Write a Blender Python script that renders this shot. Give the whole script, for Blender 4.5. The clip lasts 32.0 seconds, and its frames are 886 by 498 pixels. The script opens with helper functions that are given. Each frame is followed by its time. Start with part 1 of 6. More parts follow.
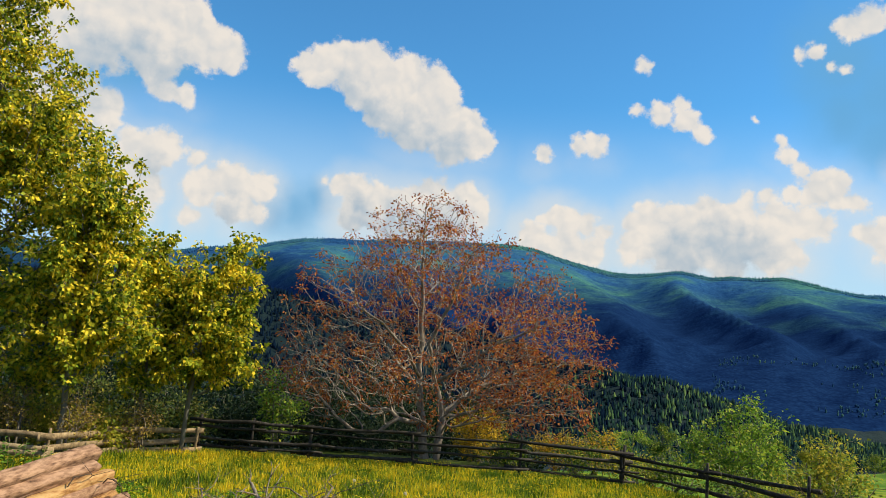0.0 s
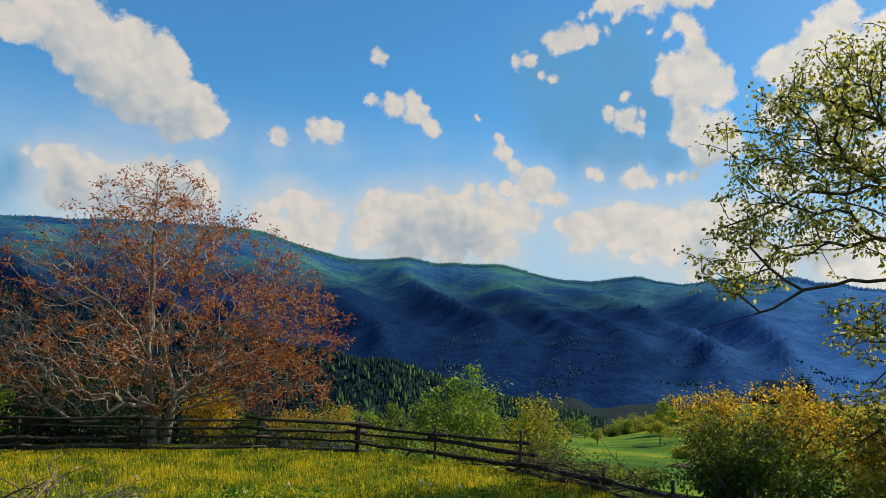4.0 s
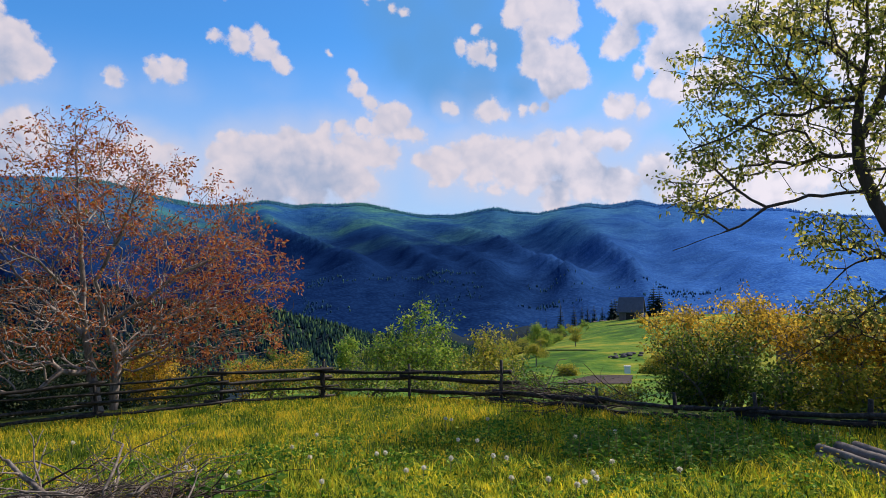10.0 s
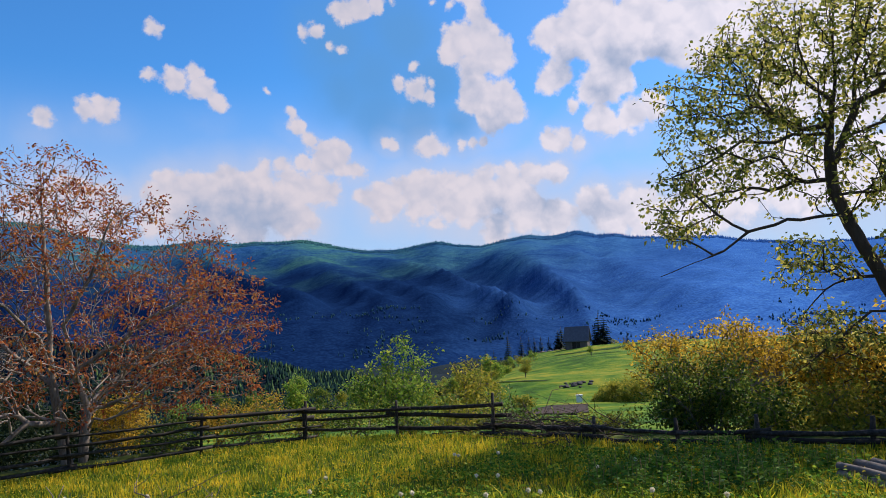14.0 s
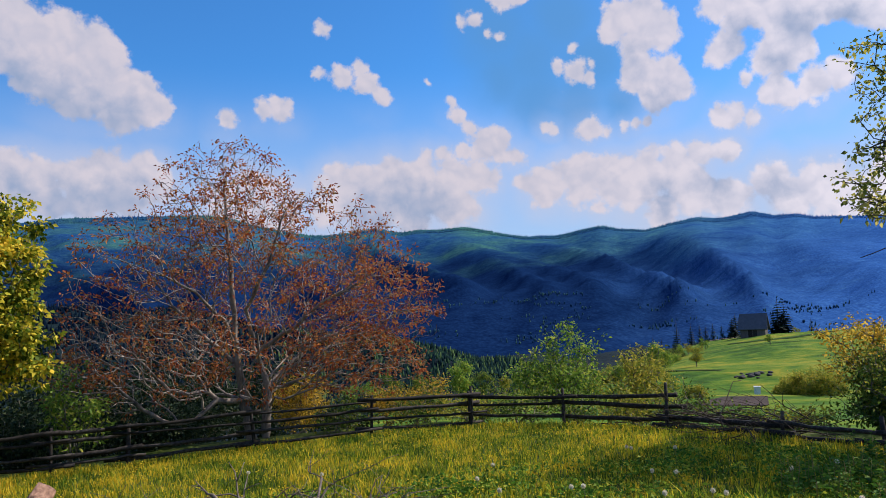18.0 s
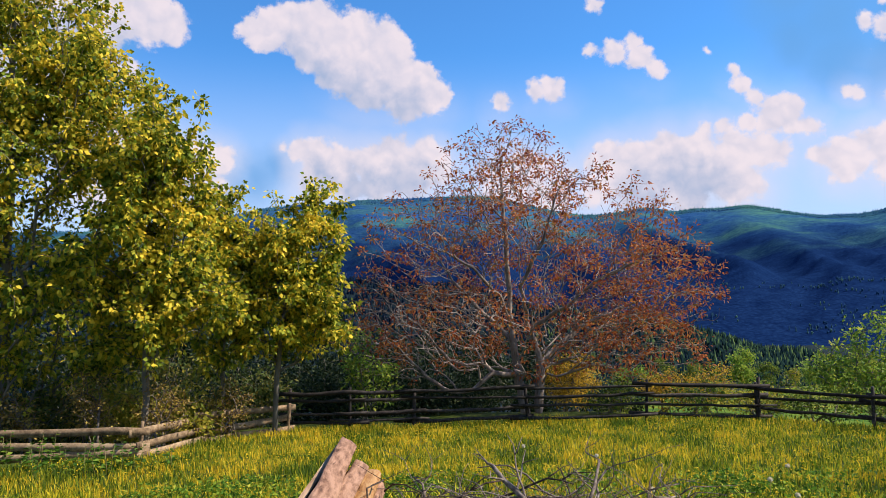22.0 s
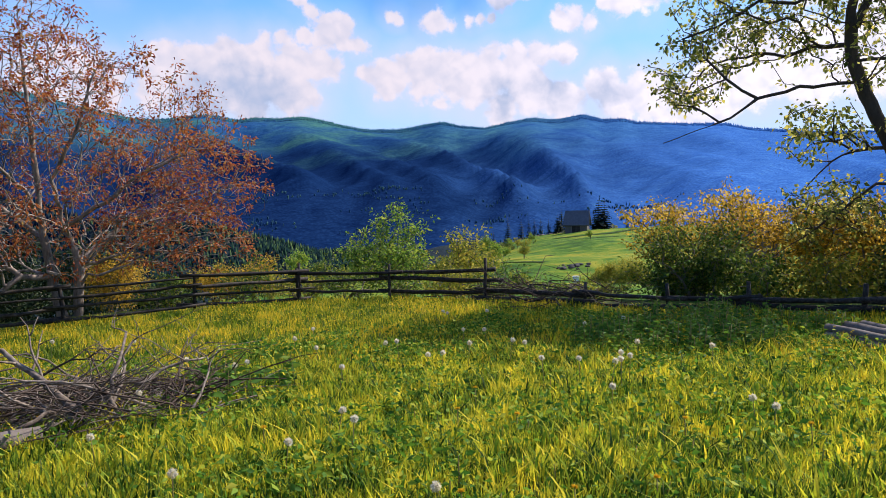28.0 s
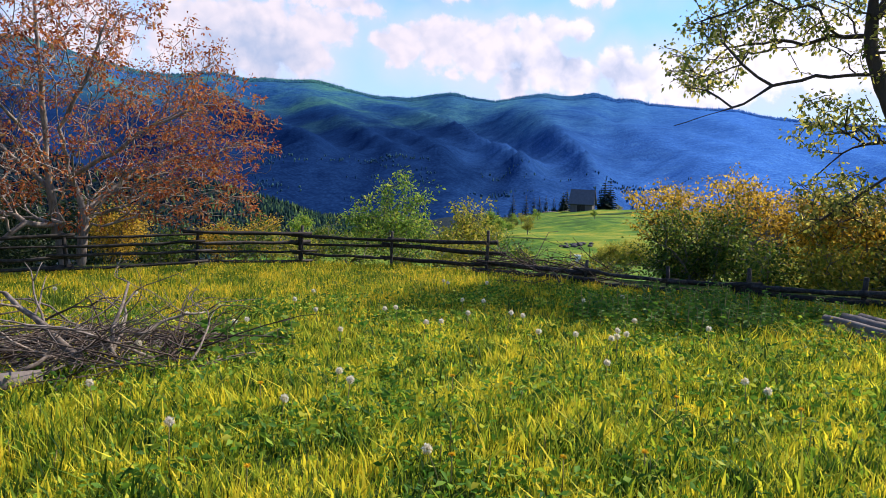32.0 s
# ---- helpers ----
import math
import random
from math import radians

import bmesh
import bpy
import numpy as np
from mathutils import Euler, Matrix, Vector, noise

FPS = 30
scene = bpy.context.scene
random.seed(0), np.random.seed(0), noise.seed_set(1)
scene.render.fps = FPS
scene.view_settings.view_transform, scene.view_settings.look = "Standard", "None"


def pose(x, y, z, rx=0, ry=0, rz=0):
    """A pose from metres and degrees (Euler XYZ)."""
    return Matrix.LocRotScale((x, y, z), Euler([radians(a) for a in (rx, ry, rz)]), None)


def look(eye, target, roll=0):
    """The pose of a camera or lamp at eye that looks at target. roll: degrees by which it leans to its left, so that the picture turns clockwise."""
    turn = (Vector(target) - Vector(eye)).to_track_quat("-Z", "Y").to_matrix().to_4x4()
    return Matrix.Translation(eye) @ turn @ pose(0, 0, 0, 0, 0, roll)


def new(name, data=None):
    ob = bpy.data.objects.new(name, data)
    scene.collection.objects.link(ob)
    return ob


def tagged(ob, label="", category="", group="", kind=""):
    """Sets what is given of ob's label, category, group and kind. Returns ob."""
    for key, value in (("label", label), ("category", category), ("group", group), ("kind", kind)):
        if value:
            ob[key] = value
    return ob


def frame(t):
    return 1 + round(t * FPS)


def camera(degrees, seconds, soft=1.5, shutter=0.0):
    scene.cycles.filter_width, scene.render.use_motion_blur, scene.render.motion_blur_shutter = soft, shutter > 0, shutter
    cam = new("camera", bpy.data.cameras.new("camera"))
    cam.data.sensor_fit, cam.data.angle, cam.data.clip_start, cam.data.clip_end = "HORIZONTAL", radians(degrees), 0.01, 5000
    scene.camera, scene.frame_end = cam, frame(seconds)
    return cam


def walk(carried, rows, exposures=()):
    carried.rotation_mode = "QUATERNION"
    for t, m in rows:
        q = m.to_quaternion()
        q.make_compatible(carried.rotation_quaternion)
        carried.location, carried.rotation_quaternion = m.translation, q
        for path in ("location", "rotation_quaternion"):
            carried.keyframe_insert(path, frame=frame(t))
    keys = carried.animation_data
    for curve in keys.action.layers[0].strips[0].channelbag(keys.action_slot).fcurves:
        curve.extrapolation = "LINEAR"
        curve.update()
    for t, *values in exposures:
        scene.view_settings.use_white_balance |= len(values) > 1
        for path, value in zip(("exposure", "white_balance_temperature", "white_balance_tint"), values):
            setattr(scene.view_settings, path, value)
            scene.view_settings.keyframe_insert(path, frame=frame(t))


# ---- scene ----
cam = camera(61.5, 32.0, soft=0.5)
PATH = [
    (0, pose(2.613, -1.557, 2.199, 97.08, -4.81, 1.97)),
    (0.5, pose(2.446, -1.750, 2.033, 97.99, -5.08, -1.79)),
    (1, pose(2.473, -1.768, 2.009, 98.47, -4.76, -4.76)),
    (1.5, pose(2.461, -1.782, 1.991, 98.76, -4.39, -9.24)),
    (2, pose(2.441, -1.789, 2.001, 98.64, -4.41, -14.73)),
    (2.5, pose(2.454, -1.768, 1.989, 98.53, -4.25, -20.02)),
    (3, pose(2.453, -1.750, 2.015, 98.29, -4.30, -23.69)),
    (3.5, pose(2.444, -1.731, 2.008, 98.12, -4.02, -23.46)),
    (4, pose(2.430, -1.704, 1.979, 97.37, -3.28, -18.36)),
    (4.5, pose(2.366, -1.649, 1.950, 96.17, -2.22, -10.37)),
    (6.5, pose(1.544, -1.162, 1.984, 96.22, -0.14, -12.73)),
    (7, pose(1.419, -1.028, 2.000, 96.51, -0.48, -15.33)),
    (7.5, pose(1.286, -0.959, 1.975, 95.22, 0.29, -18.73)),
    (8, pose(1.144, -0.884, 1.940, 93.99, 0.21, -18.09)),
    (8.5, pose(1.002, -0.795, 1.933, 93.47, 0.05, -16.91)),
    (9, pose(0.797, -0.749, 1.953, 93.71, 0.87, -21.97)),
    (9.5, pose(0.639, -0.686, 1.940, 93.02, 1.17, -26.23)),
    (10, pose(0.529, -0.634, 1.923, 92.80, 0.85, -28.62)),
    (10.5, pose(0.411, -0.576, 1.912, 92.86, 1.09, -29.82)),
    (11, pose(0.217, -0.523, 1.878, 92.05, 1.73, -30.67)),
    (11.5, pose(0.060, -0.440, 1.884, 93.30, 1.69, -31.05)),
    (12, pose(-0.030, -0.375, 1.906, 94.18, 1.87, -30.62)),
    (12.5, pose(-0.118, -0.286, 1.899, 94.42, 2.84, -31.93)),
    (13, pose(-0.162, -0.179, 1.915, 94.74, 3.39, -32.93)),
    (13.5, pose(-0.167, -0.127, 1.926, 95.23, 2.82, -32.71)),
    (15.5, pose(-0.006, 0.013, 1.905, 95.59, 1.99, -35.17)),
    (16, pose(0.000, 0.000, 1.900, 95.30, 2.00, -37.00)),
    (16.5, pose(0.010, 0.008, 1.896, 94.84, 2.22, -36.63)),
    (17, pose(0.000, 0.033, 1.905, 94.58, 2.58, -33.07)),
    (17.5, pose(-0.028, 0.123, 1.903, 94.67, 2.64, -27.08)),
    (18, pose(-0.041, 0.217, 1.911, 94.81, 2.49, -20.50)),
    (18.5, pose(-0.095, 0.283, 1.909, 94.93, 2.36, -14.02)),
    (19, pose(-0.118, 0.329, 1.909, 95.21, 1.84, -7.67)),
    (19.5, pose(-0.101, 0.364, 1.920, 95.33, 0.92, -2.37)),
    (20, pose(-0.102, 0.379, 1.926, 94.99, 0.33, 1.38)),
    (20.5, pose(-0.093, 0.391, 1.921, 94.95, 0.28, 2.61)),
    (21, pose(-0.085, 0.392, 1.922, 94.85, 0.43, 2.10)),
    (21.5, pose(-0.076, 0.383, 1.917, 94.58, 0.55, 1.11)),
    (22, pose(-0.086, 0.395, 1.903, 93.75, 0.51, -0.03)),
    (22.5, pose(-0.074, 0.389, 1.903, 94.11, 0.49, -2.21)),
    (23, pose(-0.064, 0.352, 1.919, 96.21, 0.56, -4.26)),
    (23.5, pose(-0.057, 0.330, 1.909, 97.75, 0.61, -6.20)),
    (24, pose(-0.053, 0.288, 1.939, 98.23, 0.41, -8.14)),
    (24.5, pose(-0.055, 0.284, 1.917, 98.11, 0.59, -10.01)),
    (25, pose(-0.010, 0.278, 1.826, 96.54, 0.83, -14.00)),
    (25.5, pose(0.046, 0.302, 1.744, 93.29, 0.92, -19.12)),
    (26, pose(0.078, 0.231, 1.709, 90.21, 1.24, -24.89)),
    (26.5, pose(0.102, 0.182, 1.665, 88.50, 1.73, -28.96)),
    (28.5, pose(0.138, 0.107, 1.558, 85.55, 0.87, -32.96)),
    (29, pose(0.141, 0.104, 1.553, 84.72, 0.44, -33.06)),
    (29.5, pose(0.136, 0.100, 1.546, 84.09, -0.03, -32.86)),
    (30, pose(0.133, 0.099, 1.541, 83.92, -0.48, -32.72)),
    (30.5, pose(0.132, 0.093, 1.541, 84.01, -0.87, -32.85)),
    (31, pose(0.132, 0.091, 1.546, 84.13, -1.47, -32.89)),
    (31.5, pose(0.122, 0.093, 1.547, 84.20, -1.82, -32.65)),
    (32, pose(0.120, 0.098, 1.549, 84.04, -2.00, -32.25)),
]
walk(cam, PATH, [(0.0, 0.72, 6850, 3), (1.5, 0.55, 6850, 3), (3.0, 0.42, 6850, 3), (4.5, 0.45, 6850, 3), (9.1, 0.48, 6850, 3), (9.5, 0.5, 6050, 18), (13.0, 0.45, 6000, 18), (16.0, 0.45, 5950, 18), (18.0, 0.4, 5900, 18), (20.0, 0.75, 6250, 20), (24.0, 0.62, 6100, 20), (25.5, 0.45, 6050, 20), (26.5, 0.6, 6050, 20), (28.5, 0.82, 5950, 20), (32.0, 0.9, 5950, 20)])

# ---- light: late afternoon sun from the east side, blue sky with fair-weather clouds ----
SUN_AZ, SUN_EL = 90.0, 45.0
sun_dir = Vector((math.sin(radians(SUN_AZ)) * math.cos(radians(SUN_EL)), math.cos(radians(SUN_AZ)) * math.cos(radians(SUN_EL)), math.sin(radians(SUN_EL))))
sun_data = bpy.data.lights.new("sun", "SUN")
sun_data.energy, sun_data.angle, sun_data.color = 4.8, radians(0.5), (1.0, 0.88, 0.68)
sun = new("sun", sun_data)
sun.matrix_world = look(Vector((0, 0, 60)) + sun_dir * 40, (0, 0, 60))

world = bpy.data.worlds.new("sky")
scene.world = world
world.use_nodes = True
wt = world.node_tree
wt.nodes.clear()


def wnode(kind, **values):
    n = wt.nodes.new(kind)
    for key, value in values.items():
        if key in ("operation", "data_type", "blend_type", "sky_type", "vector_type", "use_clamp", "interpolation_type"):
            if key == "operation":
                n.operation = value
            elif key == "data_type":
                n.data_type = value
            elif key == "blend_type":
                n.blend_type = value
            elif key == "sky_type":
                n.sky_type = value
            elif key == "vector_type":
                n.vector_type = value
            elif key == "use_clamp":
                n.use_clamp = value
            else:
                n.interpolation_type = value
    return n


def wmath(op, a, b=None, clamp=False):
    n = wnode("ShaderNodeMath", operation=op, use_clamp=clamp)
    for i, v in enumerate((a, b)):
        if v is None:
            continue
        if isinstance(v, (int, float)):
            n.inputs[i].default_value = v
        else:
            wt.links.new(v, n.inputs[i])
    return n.outputs[0]


def wvec(op, a, b=None):
    n = wnode("ShaderNodeVectorMath", operation=op)
    for i, v in enumerate((a, b)):
        if v is None:
            continue
        if isinstance(v, tuple):
            n.inputs[i].default_value = v
        else:
            wt.links.new(v, n.inputs[i])
    return n.outputs["Value"] if op == "LENGTH" else n.outputs["Vector"]


def wnoise(vec, scale, detail, rough=0.55):
    n = wnode("ShaderNodeTexNoise")
    n.inputs["Scale"].default_value, n.inputs["Detail"].default_value, n.inputs["Roughness"].default_value = scale, detail, rough
    wt.links.new(vec, n.inputs["Vector"])
    return n


def wrange(v, a, b, c=0.0, d=1.0):
    n = wnode("ShaderNodeMapRange", interpolation_type="SMOOTHSTEP")
    wt.links.new(v, n.inputs["Value"])
    for k, x in zip(("From Min", "From Max", "To Min", "To Max"), (a, b, c, d)):
        n.inputs[k].default_value = x
    return n.outputs["Result"]


def wmix(f, a, b):
    n = wnode("ShaderNodeMix", data_type="RGBA")
    for i, v in ((0, f), (6, a), (7, b)):
        if isinstance(v, tuple):
            n.inputs[i].default_value = (*v, 1)
        elif isinstance(v, float):
            n.inputs[i].default_value = v
        else:
            wt.links.new(v, n.inputs[i])
    return n.outputs[2]


way = wnode("ShaderNodeTexCoord").outputs["Generated"]
split = wnode("ShaderNodeSeparateXYZ")
wt.links.new(way, split.inputs[0])
heading = wmath("MULTIPLY", wmath("ARCTAN2", split.outputs[0], split.outputs[1]), 57.29578)
height = wmath("MULTIPLY", wmath("ARCSINE", split.outputs[2]), 57.29578)
join = wnode("ShaderNodeCombineXYZ")
wt.links.new(heading, join.inputs[0])
wt.links.new(height, join.inputs[1])
wisp = wnoise(way, 9.0, 3.0)
curl = wnoise(way, 30.0, 3.0)
shifted = wvec("ADD", join.outputs[0], wvec("MULTIPLY", wvec("SUBTRACT", wisp.outputs["Color"], (0.5, 0.5, 0.5)), (1.3, 1.0, 0.0)))
shifted = wvec("ADD", shifted, wvec("MULTIPLY", wvec("SUBTRACT", curl.outputs["Color"], (0.5, 0.5, 0.5)), (1.3, 1.1, 0.0)))
cloud_field = {"white": None, "grey": None, "dark": None}


def cloud(group, rounds):
    """A cloud as a union of rounds, each at a heading, a height and a radius in degrees."""
    for az, el, r in rounds:
        d = wnode("ShaderNodeVectorMath", operation="DISTANCE")
        wt.links.new(shifted, d.inputs[0])
        d.inputs[1].default_value = (az, el, 0)
        n = wnode("ShaderNodeMath", operation="MULTIPLY_ADD")
        wt.links.new(d.outputs["Value"], n.inputs[0])
        g = min(0.25 + 0.75 * r, 1.4)
        n.inputs[1].default_value, n.inputs[2].default_value = -g / (r * 1.3), g
        old = cloud_field[group]
        if old is not None:
            top = wnode("ShaderNodeMath", operation="SMOOTH_MAX")
            wt.links.new(old, top.inputs[0])
            wt.links.new(n.outputs[0], top.inputs[1])
            top.inputs[2].default_value = 0.35
        cloud_field[group] = n.outputs[0] if old is None else top.outputs[0]


# big heap of cloud over the walnut
cloud("white", ((-14.7, 19.6, 0.98), (-13.1, 19.9, 1.36), (-11.5, 20.2, 1.64), (-9.6, 20.3, 1.56), (-8.1, 19.2, 1.71), (-6.7, 19.3, 1.84), (-9.5, 18.4, 1.42), (-7.7, 16.9, 1.61), (-5.8, 17.3, 2.15), (-4.3, 18.9, 1.65), (-3.7, 16.8, 1.99), (-2.3, 16.0, 1.82), (-1.0, 15.6, 1.43), (0.1, 15.4, 0.82), (-5.3, 15.5, 1.34), (-3.4, 14.7, 1.13)))
# heaps on the shaded side
cloud("white", ((-32.7, 18.7, 2.54), (-29.6, 19.5, 2.82), (-26.7, 20.2, 2.91), (-24.1, 20.8, 2.24), (-21.9, 19.9, 1.72), (-20.3, 19.6, 1.24), (-25.6, 17.9, 1.34), (-24.7, 16.3, 0.83), (-23.0, 16.0, 0.77), (-32.1, 14.7, 1.39), (-30.3, 14.6, 1.60), (-28.7, 14.3, 1.38), (-28.2, 13.2, 0.88), (-31.2, 13.0, 1.77)))
cloud("white", ((-25.7, 11.6, 1.37), (-24.1, 11.9, 1.28), (-24.7, 10.8, 0.85), (-21.7, 11.7, 0.71), (-25.9, 8.7, 1.29), (-24.6, 9.3, 1.00), (-25.4, 7.6, 0.92), (-20.9, 9.7, 1.32), (-18.7, 10.2, 1.46), (-17.0, 10.2, 1.07), (-18.9, 8.5, 1.06), (-17.5, 8.5, 0.82), (-21.6, 7.5, 0.72)))
# bank on the crest
cloud("white", ((-12.3, 11.4, 0.33), (-10.8, 11.1, 0.83), (-9.2, 10.4, 1.38), (-7.6, 10.4, 1.09), (-5.5, 10.4, 1.27), (-3.4, 10.6, 1.46), (-1.2, 10.3, 1.48), (0.0, 9.6, 0.83), (-9.7, 9.1, 1.14), (-7.4, 8.9, 1.17), (-4.7, 9.0, 1.36), (-2.3, 9.1, 1.39)))
# small heaps in the gap
cloud("white", ((6.0, 10.3, 0.73), (7.2, 9.8, 0.90), (8.6, 9.7, 0.78), (9.7, 9.3, 0.56), (5.2, 10.0, 0.38), (4.5, 8.4, 1.11), (7.1, 8.5, 1.12), (9.0, 8.1, 0.95), (5.9, 7.5, 1.28), (8.0, 7.5, 1.03)))
# long bank low over the ridge
cloud("white", ((11.7, 10.0, 0.78), (13.1, 9.8, 1.43), (14.9, 10.0, 1.48), (17.1, 10.2, 1.47), (19.3, 10.1, 1.47), (12.3, 8.5, 1.39), (15.0, 8.3, 1.74), (17.6, 8.5, 1.73), (20.2, 9.1, 1.55), (21.9, 9.9, 1.29), (23.8, 10.1, 1.19), (18.6, 7.0, 1.13), (22.0, 7.9, 1.46)))
# drifting scraps
cloud("white", ((11.7, 21.5, 0.50), (12.4, 21.3, 0.38), (11.7, 18.2, 0.51), (13.3, 18.1, 0.85), (14.8, 18.6, 0.68), (15.3, 17.4, 0.85), (16.4, 16.5, 0.60), (4.7, 14.9, 0.68), (7.3, 15.4, 0.64), (8.8, 15.4, 0.85), (9.4, 16.0, 0.47), (23.0, 21.5, 0.49), (23.9, 21.6, 0.45), (24.9, 20.6, 0.37), (25.7, 20.3, 0.37), (19.9, 17.5, 0.30)))
cloud("white", ((26.0, 23.0, 0.80), (27.3, 23.5, 1.00), (28.8, 23.8, 0.67), (28.1, 25.0, 0.39), (28.9, 25.1, 0.31), (30.1, 24.0, 0.31), (30.9, 24.7, 0.27), (30.3, 17.8, 0.56), (31.5, 17.3, 0.96), (32.6, 16.9, 0.68), (32.8, 17.8, 0.36), (31.5, 19.2, 0.32), (22.0, 15.8, 0.51), (22.4, 14.9, 0.55), (23.2, 14.1, 0.55), (24.1, 13.2, 0.93), (25.2, 12.5, 1.10), (26.4, 11.7, 0.84), (24.0, 12.0, 0.76), (19.8, 12.1, 0.47), (21.1, 12.1, 0.56), (22.6, 12.1, 0.47)))
# tower of cloud towards the sun
cloud("white", ((29.8, 25.7, 0.50), (31.4, 26.5, 1.25), (33.5, 26.2, 1.23), (35.6, 26.2, 1.21), (37.4, 25.7, 0.72), (24.4, 27.3, 0.78), (33.0, 23.8, 0.34), (34.4, 23.3, 0.34), (35.6, 24.0, 0.89), (36.4, 23.1, 0.82), (35.0, 24.2, 0.45), (35.3, 20.9, 1.26), (36.9, 20.4, 1.65), (38.2, 19.7, 1.23), (34.7, 19.9, 0.85), (36.1, 18.8, 1.07), (36.6, 16.9, 1.26), (37.7, 16.1, 1.67), (39.2, 15.6, 1.05), (35.5, 16.1, 0.66), (37.4, 14.9, 1.07), (29.0, 13.5, 0.41), (29.7, 13.4, 0.37), (32.4, 13.3, 0.72), (33.5, 12.9, 0.40), (34.9, 13.2, 0.43), (35.8, 13.3, 0.43), (36.7, 13.5, 0.42)))
# broken cloud towards the sun
cloud("white", ((42.3, 20.8, 1.33), (43.3, 19.6, 0.81), (42.2, 17.7, 1.15), (45.1, 21.0, 1.74), (46.3, 19.3, 1.32), (48.4, 19.4, 1.57), (50.5, 19.9, 1.70), (52.0, 18.8, 1.15), (45.9, 16.9, 1.46), (47.7, 16.9, 0.96), (43.8, 15.4, 0.50), (45.9, 14.4, 1.07), (48.0, 14.5, 0.97), (49.9, 14.8, 0.80), (42.8, 13.1, 0.84), (43.9, 12.7, 0.58), (41.7, 13.3, 0.55), (46.0, 21.9, 1.96), (49.4, 21.4, 1.92)))
# bank below the sun
cloud("white", ((28.9, 9.3, 1.29), (27.2, 9.5, 0.77), (31.6, 9.6, 1.64), (34.2, 9.5, 1.64), (36.4, 9.6, 1.64), (38.6, 9.7, 1.55), (40.2, 10.8, 0.94), (42.1, 10.8, 0.85), (35.2, 7.8, 0.78), (37.5, 6.9, 1.04), (39.8, 7.8, 1.29), (42.1, 7.1, 1.28), (44.7, 8.3, 1.09), (46.1, 6.9, 1.25), (48.2, 7.5, 1.65), (50.2, 6.5, 1.63), (52.6, 7.1, 1.99), (32.7, 7.2, 0.43), (29.9, 10.4, 0.69)))
# bright cloud behind the pear tree
cloud("white", ((53.7, 20.1, 2.72), (57.8, 20.3, 3.38), (61.5, 18.9, 3.27), (65.1, 18.3, 3.14), (68.2, 17.6, 3.02), (59.4, 15.4, 2.66), (63.8, 14.4, 2.90), (67.5, 13.4, 2.76), (55.0, 9.0, 2.42), (58.9, 8.7, 2.33), (62.6, 8.7, 2.24), (66.1, 8.3, 2.49)))
# blue shaded veil of cloud
cloud("grey", ((25.7, 20.7, 3.27), (28.4, 18.7, 3.66), (30.8, 21.1, 3.16), (32.6, 17.8, 3.17), (28.5, 16.2, 2.87), (31.8, 15.4, 2.41), (25.8, 17.4, 2.49), (34.6, 14.9, 1.96)))
cloud("grey", ((-27.5, 17.9, 2.19), (-24.5, 18.3, 1.88), (-30.3, 16.8, 2.12), (-14.4, 8.9, 2.10), (-12.8, 9.9, 1.69), (-16.0, 8.3, 1.66)))
# shaded undersides
cloud("dark", ((-7.1, 14.8, 1.75), (-5.0, 14.1, 1.79), (-9.2, 16.4, 1.52), (-11.1, 17.8, 1.29), (-2.9, 13.9, 1.62)))
cloud("dark", ((-29.9, 16.7, 2.13), (-27.1, 17.6, 1.83), (-24.4, 17.6, 1.13), (-30.3, 12.1, 1.79), (-19.2, 7.6, 1.22), (-25.0, 10.3, 0.96)))
cloud("dark", ((-8.9, 8.4, 1.54), (-6.2, 8.5, 1.58), (-2.7, 8.7, 1.63), (15.1, 7.4, 1.74), (19.4, 7.7, 1.73), (17.6, 8.7, 1.30), (37.5, 14.1, 1.15), (36.1, 17.9, 0.77), (37.0, 22.5, 0.56)))
cloud("dark", ((46.0, 16.1, 0.90), (47.4, 18.3, 1.00), (50.4, 18.3, 0.97), (37.6, 8.0, 1.08), (41.2, 9.0, 1.07), (44.5, 7.2, 1.05), (43.6, 18.6, 0.81)))
# the sky goes on with scattered cloud outside the view
for i in range(9):
    a, e = 90 + i * 27 if i < 4 else -175 + (i - 4) * 30, 18 + (i * 7) % 17
    cloud("white", ((a, e, 5), (a + 6, e + 1, 4), (a - 6, e, 4)))


def billow(vec, scale):
    """Rounded heads like those of cauliflower."""
    n = wnode("ShaderNodeTexVoronoi")
    n.inputs["Scale"].default_value = scale
    wt.links.new(vec, n.inputs["Vector"])
    return wmath("SUBTRACT", 0.6, n.outputs["Distance"])


warp = wvec("ADD", way, wvec("MULTIPLY", wvec("SUBTRACT", curl.outputs["Color"], (0.5, 0.5, 0.5)), (0.03, 0.03, 0.03)))
toward = (sun_dir.x * 0.008, sun_dir.y * 0.008, 0.010)
warp2 = wvec("ADD", warp, toward)
bumps = wnoise(way, 34.0, 9.0, 0.66)


def heads(vec):
    return wmath("ADD", wmath("MULTIPLY", billow(vec, 24.0), 0.6), wmath("MULTIPLY", billow(vec, 62.0), 0.34))


